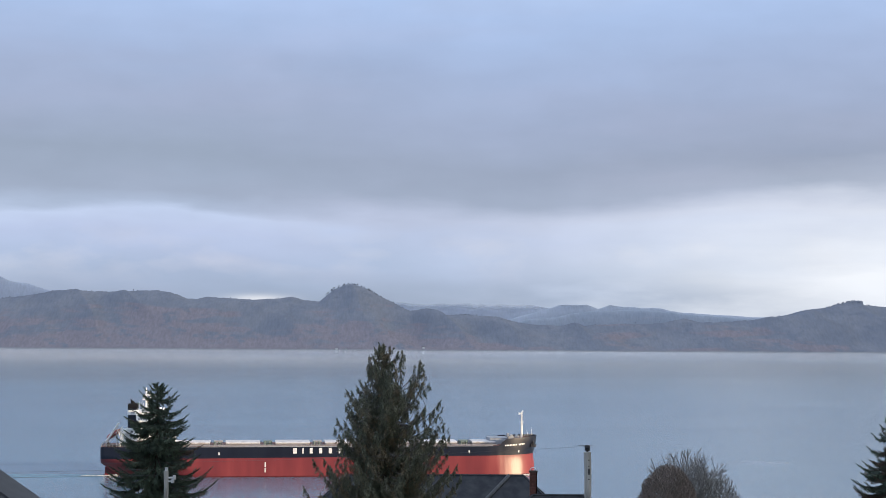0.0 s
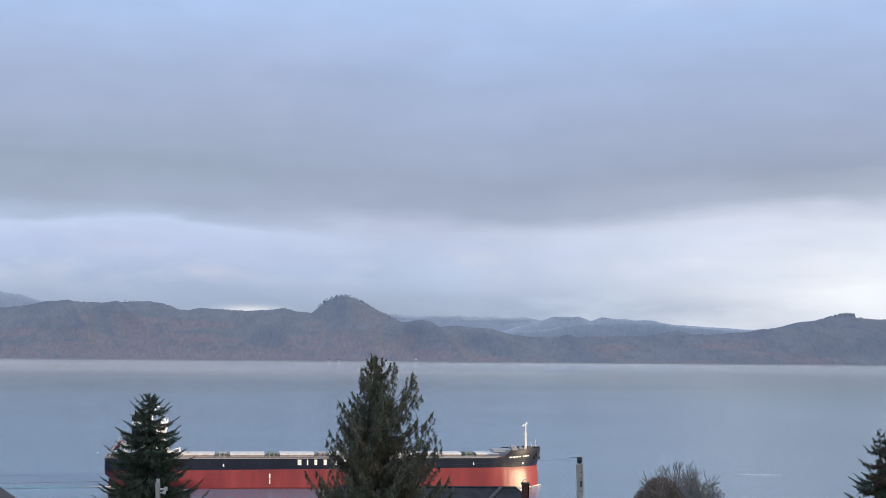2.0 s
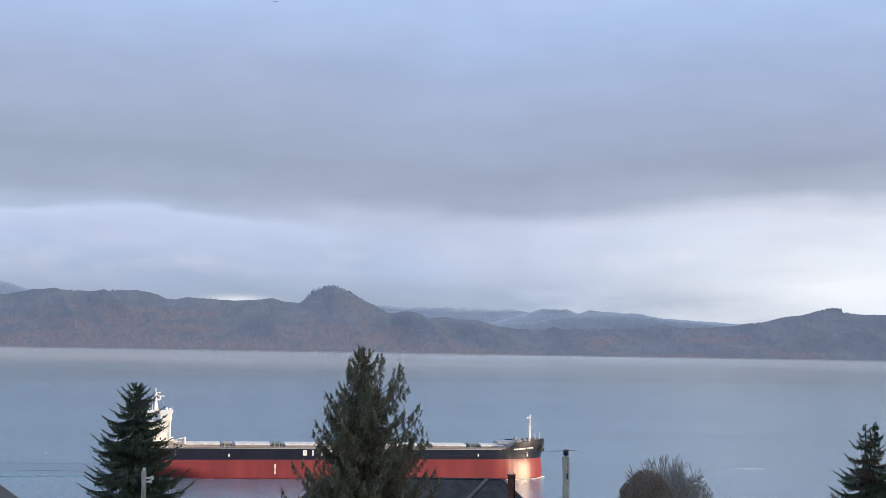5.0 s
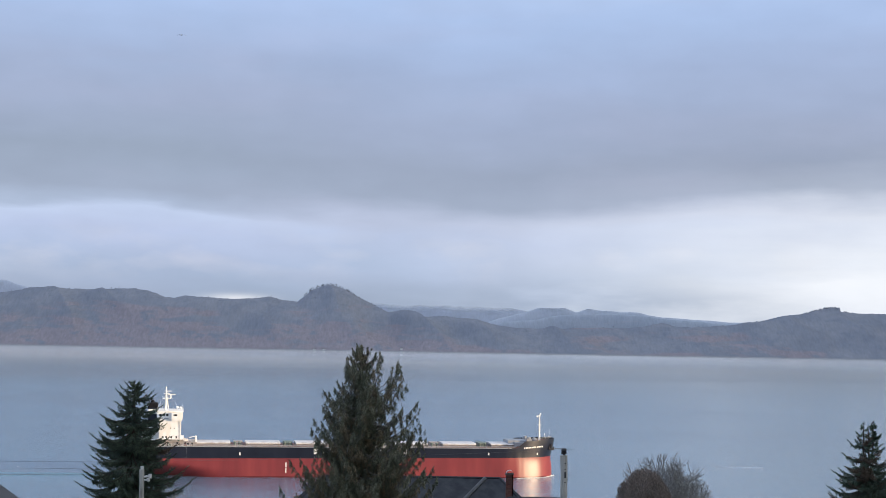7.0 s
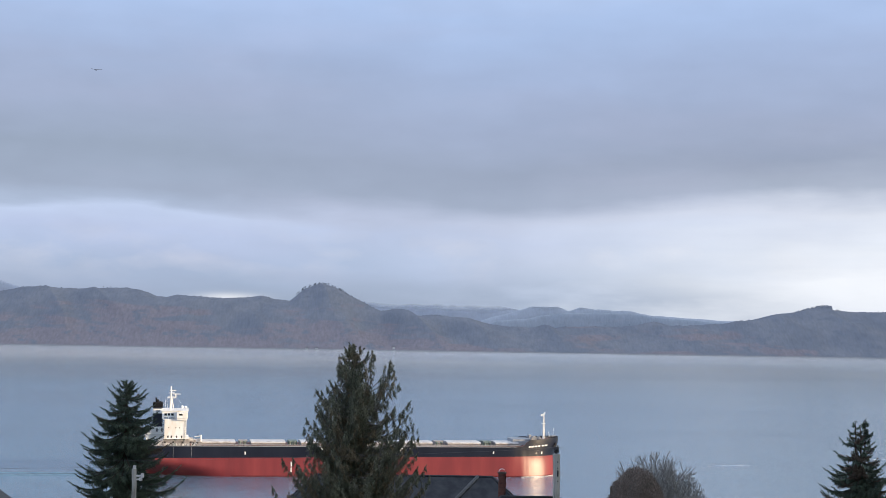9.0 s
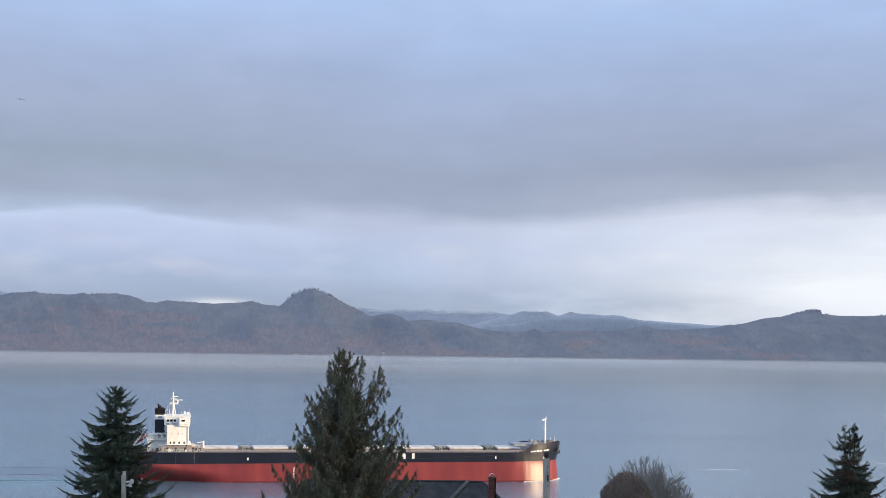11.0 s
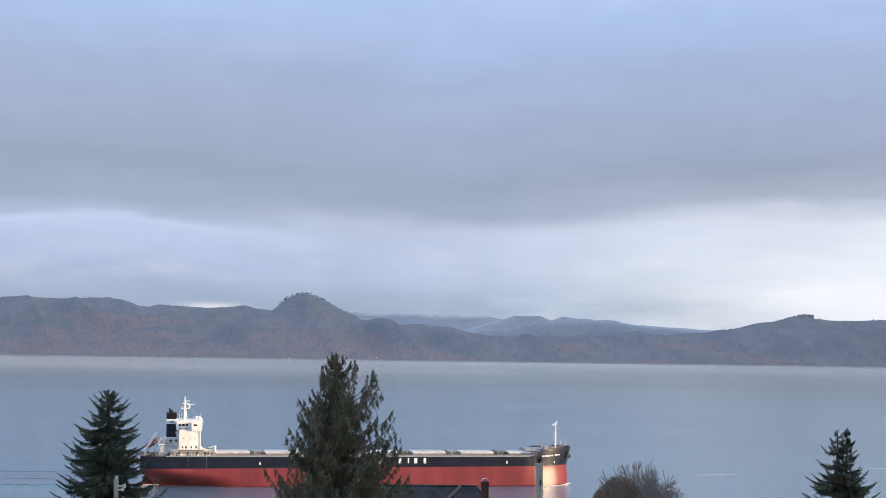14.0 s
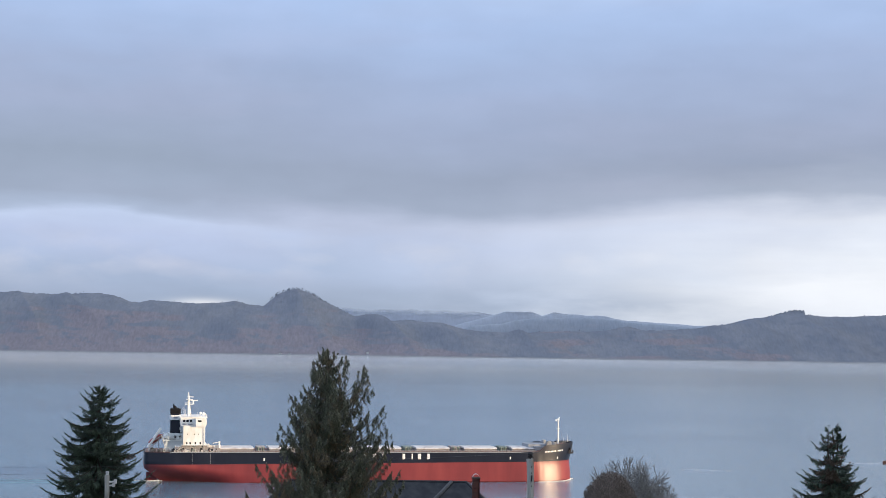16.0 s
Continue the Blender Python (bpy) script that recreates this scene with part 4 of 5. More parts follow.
def spruce(name, x, y, top, prof, label, seed, tops=((0, 0, 0),), brown=0.12):
    """Whorls of boughs that hang and turn up at the tip, each clad in pointed needle sprays."""
    random.seed(seed)
    zg = ground_z(x, y) - 0.2
    tree = thing(name, pose(x, y, zg), label, "tree")
    H = top - zg
    tv, tf = [], []
    curve_tube(tv, tf, [Vector((0.06 * math.sin(k * 1.3), 0.05 * math.cos(k), H * 0.97 * k / 12)) for k in range(13)], [0.30 * (1 - k / 12.6) + 0.012 for k in range(13)], 9)
    lv, lf = [], []
    cv, cf, bv, bf = [], [], [], []

    def spray(V, F_, p, d, length, width):
        """A needle-clad twig: two crossed pointed blades with short needles standing off them."""
        a = d.cross(unit()).normalized()
        blade(V, F_, p, d, a, length, width)
        blade(V, F_, p, d, d.cross(a), length, width)
        for g in range(max(2, int(length / 0.05))):
            q = p + d * (length * random.uniform(0.05, 0.9))
            e = (d * 0.9 + unit() * 0.75).normalized()
            blade(V, F_, q, e, e.cross(unit()).normalized(), random.uniform(0.06, 0.11), 0.011)

    h = 0.22
    while h < H - 1.2:
        n = random.choice((3, 4)) if h < 0.8 else random.choice((5, 6)) if h < 2 else random.choice((6, 7, 8))
        a0 = random.uniform(0, 6.28)
        for k in range(n):
            a = a0 + 6.28319 * k / n + random.uniform(-0.35, 0.35)
            hh = max(0.15, h + random.uniform(-0.16, 0.16))
            L = min(interp(prof, hh) * random.choice((1.10, 1.0, 0.92, 0.8, 0.66)), 3.9)
            out = Vector((math.cos(a), math.sin(a), 0))
            sideways = Vector((-out.y, out.x, 0))
            ox, oy, oz = 0, 0, 0
            if len(tops) > 1 and hh < 2.3:
                ox, oy, oz = random.choice(tops)
                L *= 0.62 if hh < 1.3 else 0.85
            root = Vector((ox, oy, H - hh + oz))
            young = 1 - step(0.6, 2.4, hh)
            droop = (0.10 + 0.22 * min(1, hh / 5)) * random.uniform(0.7, 1.25)
            lift = random.uniform(0.04, 0.24) + 0.30 * young
            sway = random.uniform(-0.12, 0.12)
            m = max(5, int(L / 0.13))
            pts = []
            for i in range(m + 1):
                s = i / m
                pts.append(root + out * (L * s) + sideways * (L * sway * s * s) + Vector((0, 0, L * (-droop * (1 - young) * math.sin(s * 2.2) + lift * s ** 2.6))))
            curve_tube(lv, lf, pts, [0.035 * (1 - i / (m + 1)) * (0.4 + L / 4) + 0.006 for i in range(m + 1)], 4)
            V, F_ = (bv, bf) if random.random() < brown and hh < 4.5 else (cv, cf)
            for i in range(1, m + 1):
                s = i / m
                reach = (min(0.42 * L * (1 - s), 0.60) + 0.13) * min(1, s * 2.5 + 0.3)
                along = (pts[i] - pts[i - 1]).normalized()
                for sd in (-1, 1):
                    d = (along * random.uniform(0.7, 1.2) + sideways * sd * random.uniform(0.6, 1.0) + Vector((0, 0, random.uniform(-0.42, 0.05)))).normalized()
                    spray(V, F_, pts[i], d, reach * random.uniform(0.65, 1.1), random.uniform(0.026, 0.042))
                    if s < 0.8:
                        for rep in range(2):
                            d2 = (d * 0.7 + Vector((0, 0, -0.75)) + unit() * 0.35).normalized()
                            spray(V, F_, pts[i] + d * reach * random.uniform(0.05, 0.5), d2, min(0.34, reach * random.uniform(0.4, 0.75)), random.uniform(0.022, 0.036))
                d = (along + unit() * 0.35).normalized()
                spray(V, F_, pts[i - 1], d, 0.22, 0.030)
            spray(V, F_, pts[-1], (pts[-1] - pts[-2]).normalized(), 0.20, 0.026)
        h += 0.20 + 0.017 * h
    for ox, oy, oz in tops:
        curve_tube(lv, lf, [Vector((ox * 0.4, oy, H - 2.4)), Vector((ox, oy, H - 1.6 + oz)), Vector((ox, oy, H + oz))], [0.07, 0.05, 0.012], 5)
        for k in range(46):
            z = random.uniform(0.03, 1.5)
            d = (unit() * Vector((1, 1, 0.3)) + Vector((0, 0, 0.55))).normalized()
            spray(cv, cf, Vector((ox, oy, H + oz - z)), d, 0.09 + 0.14 * z, 0.020)
    part("trunk", (tv, tf), BARK, tree, smooth=True)
    part("limb", (lv, lf), BARK, tree)
    crown = part("crown", (cv, cf), NEEDLE, tree, "dense dark green needle sprays")
    if bv:
        part("browned_spray", (bv, bf), NEEDLE_BROWN, crown, "brownish tips and cones")
    return tree


spruce("spruce_tree", -16.75, 100, 77.75, [(0, 0.1), (0.5, 0.5), (1.33, 1.2), (2.2, 1.75), (3.3, 2.25), (4.1, 2.6), (5.2, 3.0), (6, 3.3), (9, 3.8), (14, 4.2)], "tall dark green spruce standing beside the low utility pole", 11, brown=0.05)
spruce("spruce_tree", 26.5, 100, 75.95, [(0, 0.12), (0.5, 0.5), (1, 0.85), (1.8, 1.25), (2.6, 1.7), (3.5, 2.15), (4.2, 2.45), (8, 3.3), (14, 4)], "dark green spruce with a forked top and brown cones", 23, tops=((-0.28, 0, 0), (0.32, 0.1, -0.02)), brown=0.22)


def cedar(x, y, top, seed):
    random.seed(seed)
    zg = ground_z(x, y) - 0.2
    tree = thing("cedar_tree", pose(x, y, zg), "big ragged cedar with drooping olive-green and brown fronds", "tree")
    H = top - zg
    tv, tf, lv, lf = [], [], [], []
    curve_tube(tv, tf, [Vector((0.3 * (k / 12) * -1.0 + 0.05 * math.sin(k * 1.7), 0, H * 0.98 * k / 12)) for k in range(13)], [0.42 * (1 - k / 12.4) + 0.02 for k in range(13)], 9)
    cv, cf, bv, bf = [], [], [], []

    def frond(p, size, V, F_, dens=1.0):
        """A flat hanging spray."""
        lean = Vector((random.uniform(-0.5, 0.5), random.uniform(-0.5, 0.5), -1)).normalized()
        n = max(3, int(size / 0.07 * dens))
        for g in range(n):
            q = p + lean * (size * g / n)
            for r in range(6):
                d = (lean * 1.1 + unit() * 0.7).normalized()
                w = (0.018 + 0.020 * (1 - g / n))
                blade(V, F_, q + unit() * 0.06, d, d.cross(unit()).normalized(), random.uniform(0.08, 0.18), w * random.uniform(0.45, 0.95))

    prof = [(0.0, 0.25), (0.6, 0.75), (1.2, 1.5), (2.4, 2.35), (3.6, 2.9), (5.4, 3.3), (7.3, 3.7), (9.0, 4.5), (10.6, 5.0), (13, 5.2), (18, 5.0)]
    h = 0.25
    while h < H - 1.6:
        n = random.choice((2, 3, 3)) if h < 1.6 else random.choice((3, 4, 4)) if h < 3.2 else random.choice((6, 7, 8)) if h < 6 else random.choice((7, 8, 9))
        for k in range(n):
            a = random.uniform(0, 6.28319)
            hh = h + random.uniform(-0.25, 0.25)
            L = interp(prof, max(0, hh)) * random.choice((1.10, 1.0, 0.9, 0.8, 0.65, 0.5))
            out = Vector((math.cos(a), math.sin(a), 0))
            if 1.0 < hh < 8.5:
                L *= 1.0 + 0.30 * out.x * (1 - hh / 10) if out.x > 0 else 1.0 + 0.32 * out.x * (1 - hh / 11)
            root = Vector((-0.3 * (H - hh) / H, 0, H - hh - 0.35 * L))
            m = max(5, int(L / 0.22))
            pts = []
            up = random.uniform(0.22, 0.55)
            for i in range(m + 1):
                s = i / m
                pts.append(root + out * (L * s) + Vector((0.04 * math.sin(i + a), 0.04 * math.cos(i * 1.3), L * (-0.18 * math.sin(3.1416 * s) + up * s ** 2.2))))
            curve_tube(lv, lf, pts, [0.045 * (1 - i / (m + 1)) * (0.4 + L / 4) + 0.008 for i in range(m + 1)], 4)
            brown = random.random() < (0.20 if hh < 4 else 0.36)
            thin = 0.62 if out.x > 0.55 and hh < 6.5 else 1.0
            for i in range(1, m + 1):
                s = i / m
                if random.random() > thin and s > 0.45:
                    continue
                V, F_ = (bv, bf) if (brown and s < 0.85) or random.random() < 0.10 else (cv, cf)
                for rep in range(3):
                    off = Vector((-out.y, out.x, 0)) * random.uniform(-0.42, 0.42) * (0.35 + 0.65 * (1 - abs(2 * s - 1))) * min(1.0, L / 1.5)
                    frond(pts[i] + off, random.uniform(0.28, 0.62) * (0.75 if hh < 1.5 else 1.0), V, F_)
            frond(pts[-1], 0.25, cv, cf)
            for rep in range(4):
                d = (out * 0.5 + Vector((0, 0, 0.9)) + unit() * 0.4).normalized()
                blade(cv, cf, pts[-1], d, d.cross(unit()).normalized(), 0.26, 0.035)
        h += 0.21 + 0.010 * h
    # several leaders
    for ox, oz, n in ((0.0, 0.0, 26), (-0.30, -0.18, 12), (0.42, -0.22, 14), (1.28, -0.50, 20), (-0.95, -0.80, 20), (2.55, -1.0, 18), (2.15, -1.5, 12)):
        b = Vector((ox * 0.55 - 0.25, random.uniform(-0.2, 0.2), H - 3.2 + oz))
        e = Vector((ox - 0.28, random.uniform(-0.2, 0.2), H + oz))
        pts = [b, b.lerp(e, 0.5) + Vector((ox * 0.12, 0, -0.1)), e]
        curve_tube(lv, lf, pts, [0.05, 0.035, 0.01], 4)
        for k in range(n * 2):
            s = random.uniform(0.15, 1.0)
            q = (pts[0].lerp(pts[1], s * 2) if s < 0.5 else pts[1].lerp(pts[2], s * 2 - 1)) + unit() * Vector((1, 1, 0.3)) * 0.26 * (1.15 - s)
            frond(q, random.uniform(0.16, 0.36) * (1.25 - 0.6 * s), *((bv, bf) if random.random() < 0.25 else (cv, cf)))
    # dead grey twigs
    for k in range(90):
        z, a = random.uniform(H - 11, H - 1.5), random.uniform(3.4, 6.1)
        r = interp(prof, H - z) * random.uniform(0.45, 0.95)
        p0 = Vector((r * math.cos(a), r * math.sin(a), z))
        d = (unit() * 0.7 + Vector((0, 0, -0.5))).normalized()
        curve_tube(lv, lf, [p0, p0 + d * 0.35 + unit() * 0.06, p0 + d * 0.75 + unit() * 0.15], [0.016, 0.012, 0.006], 3)
    part("trunk", (tv, tf), BARK, tree, smooth=True)
    part("limb", (lv, lf), DEADWOOD, tree, "grey limbs and dead twigs")
    crown = part("crown", (cv, cf), CEDAR, tree, "ragged dark green fronds")
    part("browned_frond", (bv, bf), CEDAR_BROWN, crown, "olive-brown fronds")
    return tree


cedar_tree = cedar(-3.72, 115, 79.9, 17)


def bare_tree(x, y, height, radius, seed, limbs=9):
    """A low spreading crown: limbs fan out of a short trunk and break into crooked twigs."""
    random.seed(seed)
    zg = ground_z(x, y) - 0.2
    tree = thing("bare_tree", pose(x, y, zg), "leafless grey-brown tree with fine fanned twigs", "tree")
    vs, fs, tv, tf = [], [], [], []
    fork = height * 0.34
    curve_tube(tv, tf, [Vector((0.04 * math.sin(k), 0, fork * k / 4)) for k in range(5)], [0.17 - 0.012 * k for k in range(5)], 8)

    def reach(v):
        return math.sqrt((v[0] ** 2 + v[1] ** 2) / radius ** 2 + ((v[2] - fork) / (height - fork)) ** 2)

    def grow(p, d, length, r, depth):
        n = 6 if depth < 2 else 4
        pts = [p]
        e = d
        edge = random.uniform(0.84, 1.03)
        for i in range(n):
            e = (e + unit() * (0.17 + 0.04 * depth) + Vector((0, 0, 0.04))).normalized()
            pts.append(pts[-1] + e * (length / n))
            if reach(pts[-1]) > edge:
                break
        n = len(pts) - 1
        curve_tube(vs, fs, pts, [max(0.0052, r * (1 - 0.6 * i / n)) for i in range(n + 1)], 5 if depth < 2 else 3)
        if depth >= 4 or (depth > 0 and reach(p) > 1):
            return
        side = random.choice((-1, 1))
        for k in range((8, 6, 4, 2)[depth]):
            s = lerp(0.22, 0.97, (k + random.random()) / (8, 6, 4, 2)[depth])
            i = min(n - 1, int(s * n))
            b = pts[i].lerp(pts[i + 1], s * n - i)
            ax = (pts[i + 1] - pts[i]).normalized()
            out = (ax.cross(unit())).normalized()
            side = -side
            nd = (ax * 0.85 + out * side * random.uniform(0.5, 0.95) + Vector((0, 0, 0.12))).normalized()
            grow(b, nd, length * random.uniform(0.36, 0.58) * (1.15 - 0.4 * s), r * 0.52 * random.uniform(0.8, 1.1), depth + 1)

    for k in range(limbs):
        a = 6.28319 * k / limbs + random.uniform(-0.3, 0.3)
        tilt_ = 1.2 * random.random() ** 0.8
        d = Vector((math.cos(a) * math.sin(tilt_), math.sin(a) * math.sin(tilt_), math.cos(tilt_)))
        grow(Vector((0, 0, fork)), d, (height - fork) * random.uniform(0.8, 1.05), 0.050, 0)
    part("trunk", (tv, tf), TWIG, tree, smooth=True)
    part("branch", (vs, fs), TWIG, tree, "fine bare twigs")
    return tree


bare_tree(11.2, 77.5, 75.68 - ground_z(11.15, 77.5) + 0.2, 3.0, 3, 34)
bare_tree(8.45, 73, 74.2 - ground_z(8.35, 73), 1.0, 9, 8)


SHRUB = mat("brown_shrub", [(0.20, 0.165, 0.145), (0.26, 0.215, 0.19), (0.31, 0.26, 0.23)], 0.85, scale=2.5, island=0.35, spec=0.2)


def dome_shrub(x, y, top, r, seed):
    random.seed(seed)
    zg = ground_z(x, y) - 0.2
    ob = thing("rounded_shrub", pose(x, y, zg), "dense rounded brown clipped shrub", "shrub")
    H = top - zg
    vs, fs, tv, tf = [], [], [], []
    curve_tube(tv, tf, [Vector((0, 0, 0)), Vector((0.05, 0, H * 0.4)), Vector((0, 0, H * 0.85))], [0.2, 0.15, 0.05], 7)
    for k in range(42000):
        d = unit()
        k_ = random.random() ** 0.33
        wob = 1 + 0.06 * noise.noise(d * 4) + 0.03 * noise.noise(d * 11)
        p_ = Vector((d.x * r, d.y * r, H - r * 1.7 + d.z * r * 1.7)) * 1.0
        c = Vector((0, 0, H - r * 1.7))
        p_ = c + (p_ - c) * wob * (0.60 + 0.40 * k_)
        if p_.z < 0.3:
            continue
        e = (d * 0.4 + unit() * 0.6 + Vector((0, 0, 1.0))).normalized()
        blade(vs, fs, p_, e, e.cross(unit()).normalized(), random.uniform(0.05, 0.12), random.uniform(0.008, 0.020))
    part("stem", (tv, tf), BARK, ob)
    part("foliage", (vs, fs), SHRUB, ob, "dense brown twigs and dry leaves")
    return ob


shrub = dome_shrub(9.55, 72, 75.4, 1.30, 4)


# ---- houses ----
SHINGLE = mat("dark_roof_shingle", [(0.020, 0.024, 0.032), (0.030, 0.034, 0.042), (0.042, 0.046, 0.054)], 0.85, scale=1.4, bump=0.01, bump_scale=9, random_ob=0.18)
FLASH = mat("grey_ridge_cap", [(0.085, 0.09, 0.10), (0.12, 0.125, 0.135)], 0.8, scale=3)
SLATE = mat("slate_strip", [(0.045, 0.05, 0.06), (0.062, 0.068, 0.078)], 0.8, scale=2)
SIDING = mat("grey_siding", [(0.30, 0.31, 0.33), (0.36, 0.37, 0.39)], 0.8, scale=1.2, stretch=(0.3, 0.3, 4))
BRICK = mat("chimney_brick", [(0.10, 0.038, 0.032), (0.16, 0.060, 0.048), (0.13, 0.07, 0.06)], 0.85, scale=5, bump=0.01, random_ob=0.30)
MORTAR = mat("mortar", [(0.09, 0.065, 0.06), (0.12, 0.09, 0.085)], 0.9, scale=6)
CAP = mat("chimney_cap_metal", [(0.45, 0.47, 0.5), (0.6, 0.62, 0.64)], 0.35, metal=0.6, scale=4)


def slab(a, b, c, d, thick=0.12):
    """A plate with corners a b c d, thickened downwards."""
    bm = bmesh.new()
    top = [bm.verts.new(v) for v in (a, b, c, d)]
    low = [bm.verts.new((v[0], v[1], v[2] - thick)) for v in (a, b, c, d)]
    bm.faces.new(top)
    bm.faces.new(low[::-1])
    for k in range(4):
        bm.faces.new((top[k], low[k], low[(k + 1) % 4], top[(k + 1) % 4]))
    return bm


def hip_house(x0, x1, y0, y1, eave, ridge, hip, label):
    """A house with a hipped roof whose ridge runs along x."""
    ym = (y0 + y1) / 2
    zg = min(ground_z(x0, y0), ground_z(x1, y1)) - 0.4
    ho = thing("house", pose(0, 0, 0), label, "house")
    part("wall", boxes((x0 + 0.5, x1 - 0.5, y0 + 0.5, y1 - 0.5, zg, eave)), SIDING, ho)
    A, B, C, D = (x0, y0, eave), (x1, y0, eave), (x1, y1, eave), (x0, y1, eave)
    R0, R1 = (x0 + hip, ym, ridge), (x1 - hip, ym, ridge)
    bm = bmesh.new()
    v = [bm.verts.new(q) for q in (A, B, C, D, R0, R1)]
    for q in ((0, 1, 5, 4), (1, 2, 5), (2, 3, 4, 5), (3, 0, 4), (3, 2, 1, 0)):
        bm.faces.new([v[i] for i in q])
    roof = part("roof", bm, SHINGLE, ho, "dark shingled hip roof")
    cap = bmesh.new()
    for p_, q in ((R0, R1), (R1, B), (R1, C), (R0, A), (R0, D)):
        tube(cap, p_, q, 0.10, n=6)
    part("ridge_cap", cap, SHINGLE, roof)
    part("gutter", tubes(((x0, y0, eave), (x1, y0, eave), 0.09), ((x1, y0, eave), (x1, y1, eave), 0.09)), FLASH, ho)
    for k in range(4):
        xw = lerp(x0 + 2, x1 - 2, k / 3)
        part("window", boxes((xw - 0.6, xw + 0.6, y0 + 0.44, y0 + 0.56, eave - 2.0, eave - 0.7)), GLASS, ho)
    return ho, roof, (A, B, R1, R0)


main_house, main_roof, quad = hip_house(-13.0, 12.0, 136.6, 147.4, 63.6, 68.5, 5.2, "dark-roofed house with a brick chimney below the cedar")
wing_house, wing_roof, quad2 = hip_house(4.0, 15.0, 133.0, 140.0, 64.0, 67.45, 3.3, "lower dark-roofed wing of a house")
fl = bmesh.new()
tube(fl, (5.6, 141.9, 68.5), (2.6, 138.9, 65.75), 0.16, n=6)
part("valley_flashing", fl, FLASH, main_roof, "pale grey hip flashing")


def chimney(x, y, z0, z1, w):
    ob = thing("chimney", pose(x, y, z0), "red brick chimney with an arched pale metal cap", "chimney")
    H = z1 - z0
    part("core", boxes((-w / 2 + 0.02, w / 2 - 0.02, -w / 2 + 0.02, w / 2 - 0.02, 0, H)), MORTAR, ob)
    bw, bh = w / 3, 0.075
    n = int(H / bh)
    for j in range(n):
        for side in range(2):
            for k in range(-1, 3):
                off = (k + (0.5 if j % 2 else 0)) * bw - w / 2
                a0, a1 = max(-w / 2, off), min(w / 2, off + bw - 0.012)
                if a1 - a0 < 0.03:
                    continue
                z = j * bh
                r = (a0, a1, -w / 2, -w / 2 + 0.1, z, z + bh - 0.012) if side == 0 else (w / 2 - 0.1, w / 2, a0, a1, z, z + bh - 0.012)
                part("brick", boxes(r), BRICK, ob)
    part("crown_course", boxes((-w / 2 - 0.05, w / 2 + 0.05, -w / 2 - 0.05, w / 2 + 0.05, H - 0.02, H + 0.1), bevel=0.01), MORTAR, ob)
    arch = bmesh.new()
    prev = None
    for k in range(11):
        a = math.pi * k / 10
        x_, z_ = w * 0.44 * math.cos(a), H + 0.1 + 0.26 * math.sin(a)
        ring = [arch.verts.new((x_, -w * 0.45, z_)), arch.verts.new((x_, w * 0.45, z_)), arch.verts.new((x_ * 0.94, w * 0.45, H + 0.1 + (z_ - H - 0.1) * 0.93)), arch.verts.new((x_ * 0.94, -w * 0.45, H + 0.1 + (z_ - H - 0.1) * 0.93))]
        if prev:
            for i in range(4):
                arch.faces.new((prev[i], prev[(i + 1) % 4], ring[(i + 1) % 4], ring[i]))
        prev = ring
    part("chimney_cap", arch, CAP, ob, "arched pale metal cap")
    return ob


chimney(7.42, 138.2, 66.0, 69.15, 0.60)

# gabled house at the edge of the view, its far rake towards the river
gable = thing("house", pose(0, 0, 0), "gabled house with a dark shingled roof and pale rake strip", "house")
gx = -20.0
part("wall", ([(-27, 40.5, 66), (-12.6, 40.5, 66), (-12.6, 40.5, 74.9), (gx, 40.5, 80.0), (-27, 40.5, 75.0), (-27, 54.5, 66), (-12.6, 54.5, 66), (-12.6, 54.5, 74.9), (gx, 54.5, 80.0), (-27, 54.5, 75.0)],
     [(0, 1, 2, 3, 4), (9, 8, 7, 6, 5), (1, 6, 7, 2), (0, 4, 9, 5), (0, 5, 6, 1)]), SIDING, gable)
groof = part("roof", slab((-12.2, 40, 75.1), (-12.2, 55, 75.1), (gx, 55, 80.5), (gx, 40, 80.5), 0.2), SHINGLE, gable, "dark shingled roof slope")
part("roof_slope", slab((gx, 40, 80.5), (gx, 55, 80.5), (-27.6, 55, 75.2), (-27.6, 40, 75.2), 0.2), SHINGLE, gable)
part("rake_strip", slab((-12.15, 52.6, 75.15), (-12.15, 55.1, 75.15), (gx, 55.1, 80.55), (gx, 52.6, 80.55), 0.12), SLATE, groof, "paler grey strip along the rake")


# ---- poles and wires ----
POLE = mat("weathered_pole", [(0.16, 0.15, 0.14), (0.42, 0.41, 0.38), (0.58, 0.57, 0.54)], 0.9, scale=3, stretch=(2, 2, 0.15), bump=0.02)
WIRE = mat("wire", [(0.09, 0.095, 0.10), (0.13, 0.135, 0.14)], 0.6, scale=2)
CERAMIC = mat("insulator", [(0.55, 0.56, 0.57), (0.7, 0.7, 0.7)], 0.3, scale=3)
BROWN_WOOD = mat("brown_crossarm", [(0.22, 0.10, 0.075), (0.28, 0.14, 0.10)], 0.85, scale=4, stretch=(0.3, 2, 2))


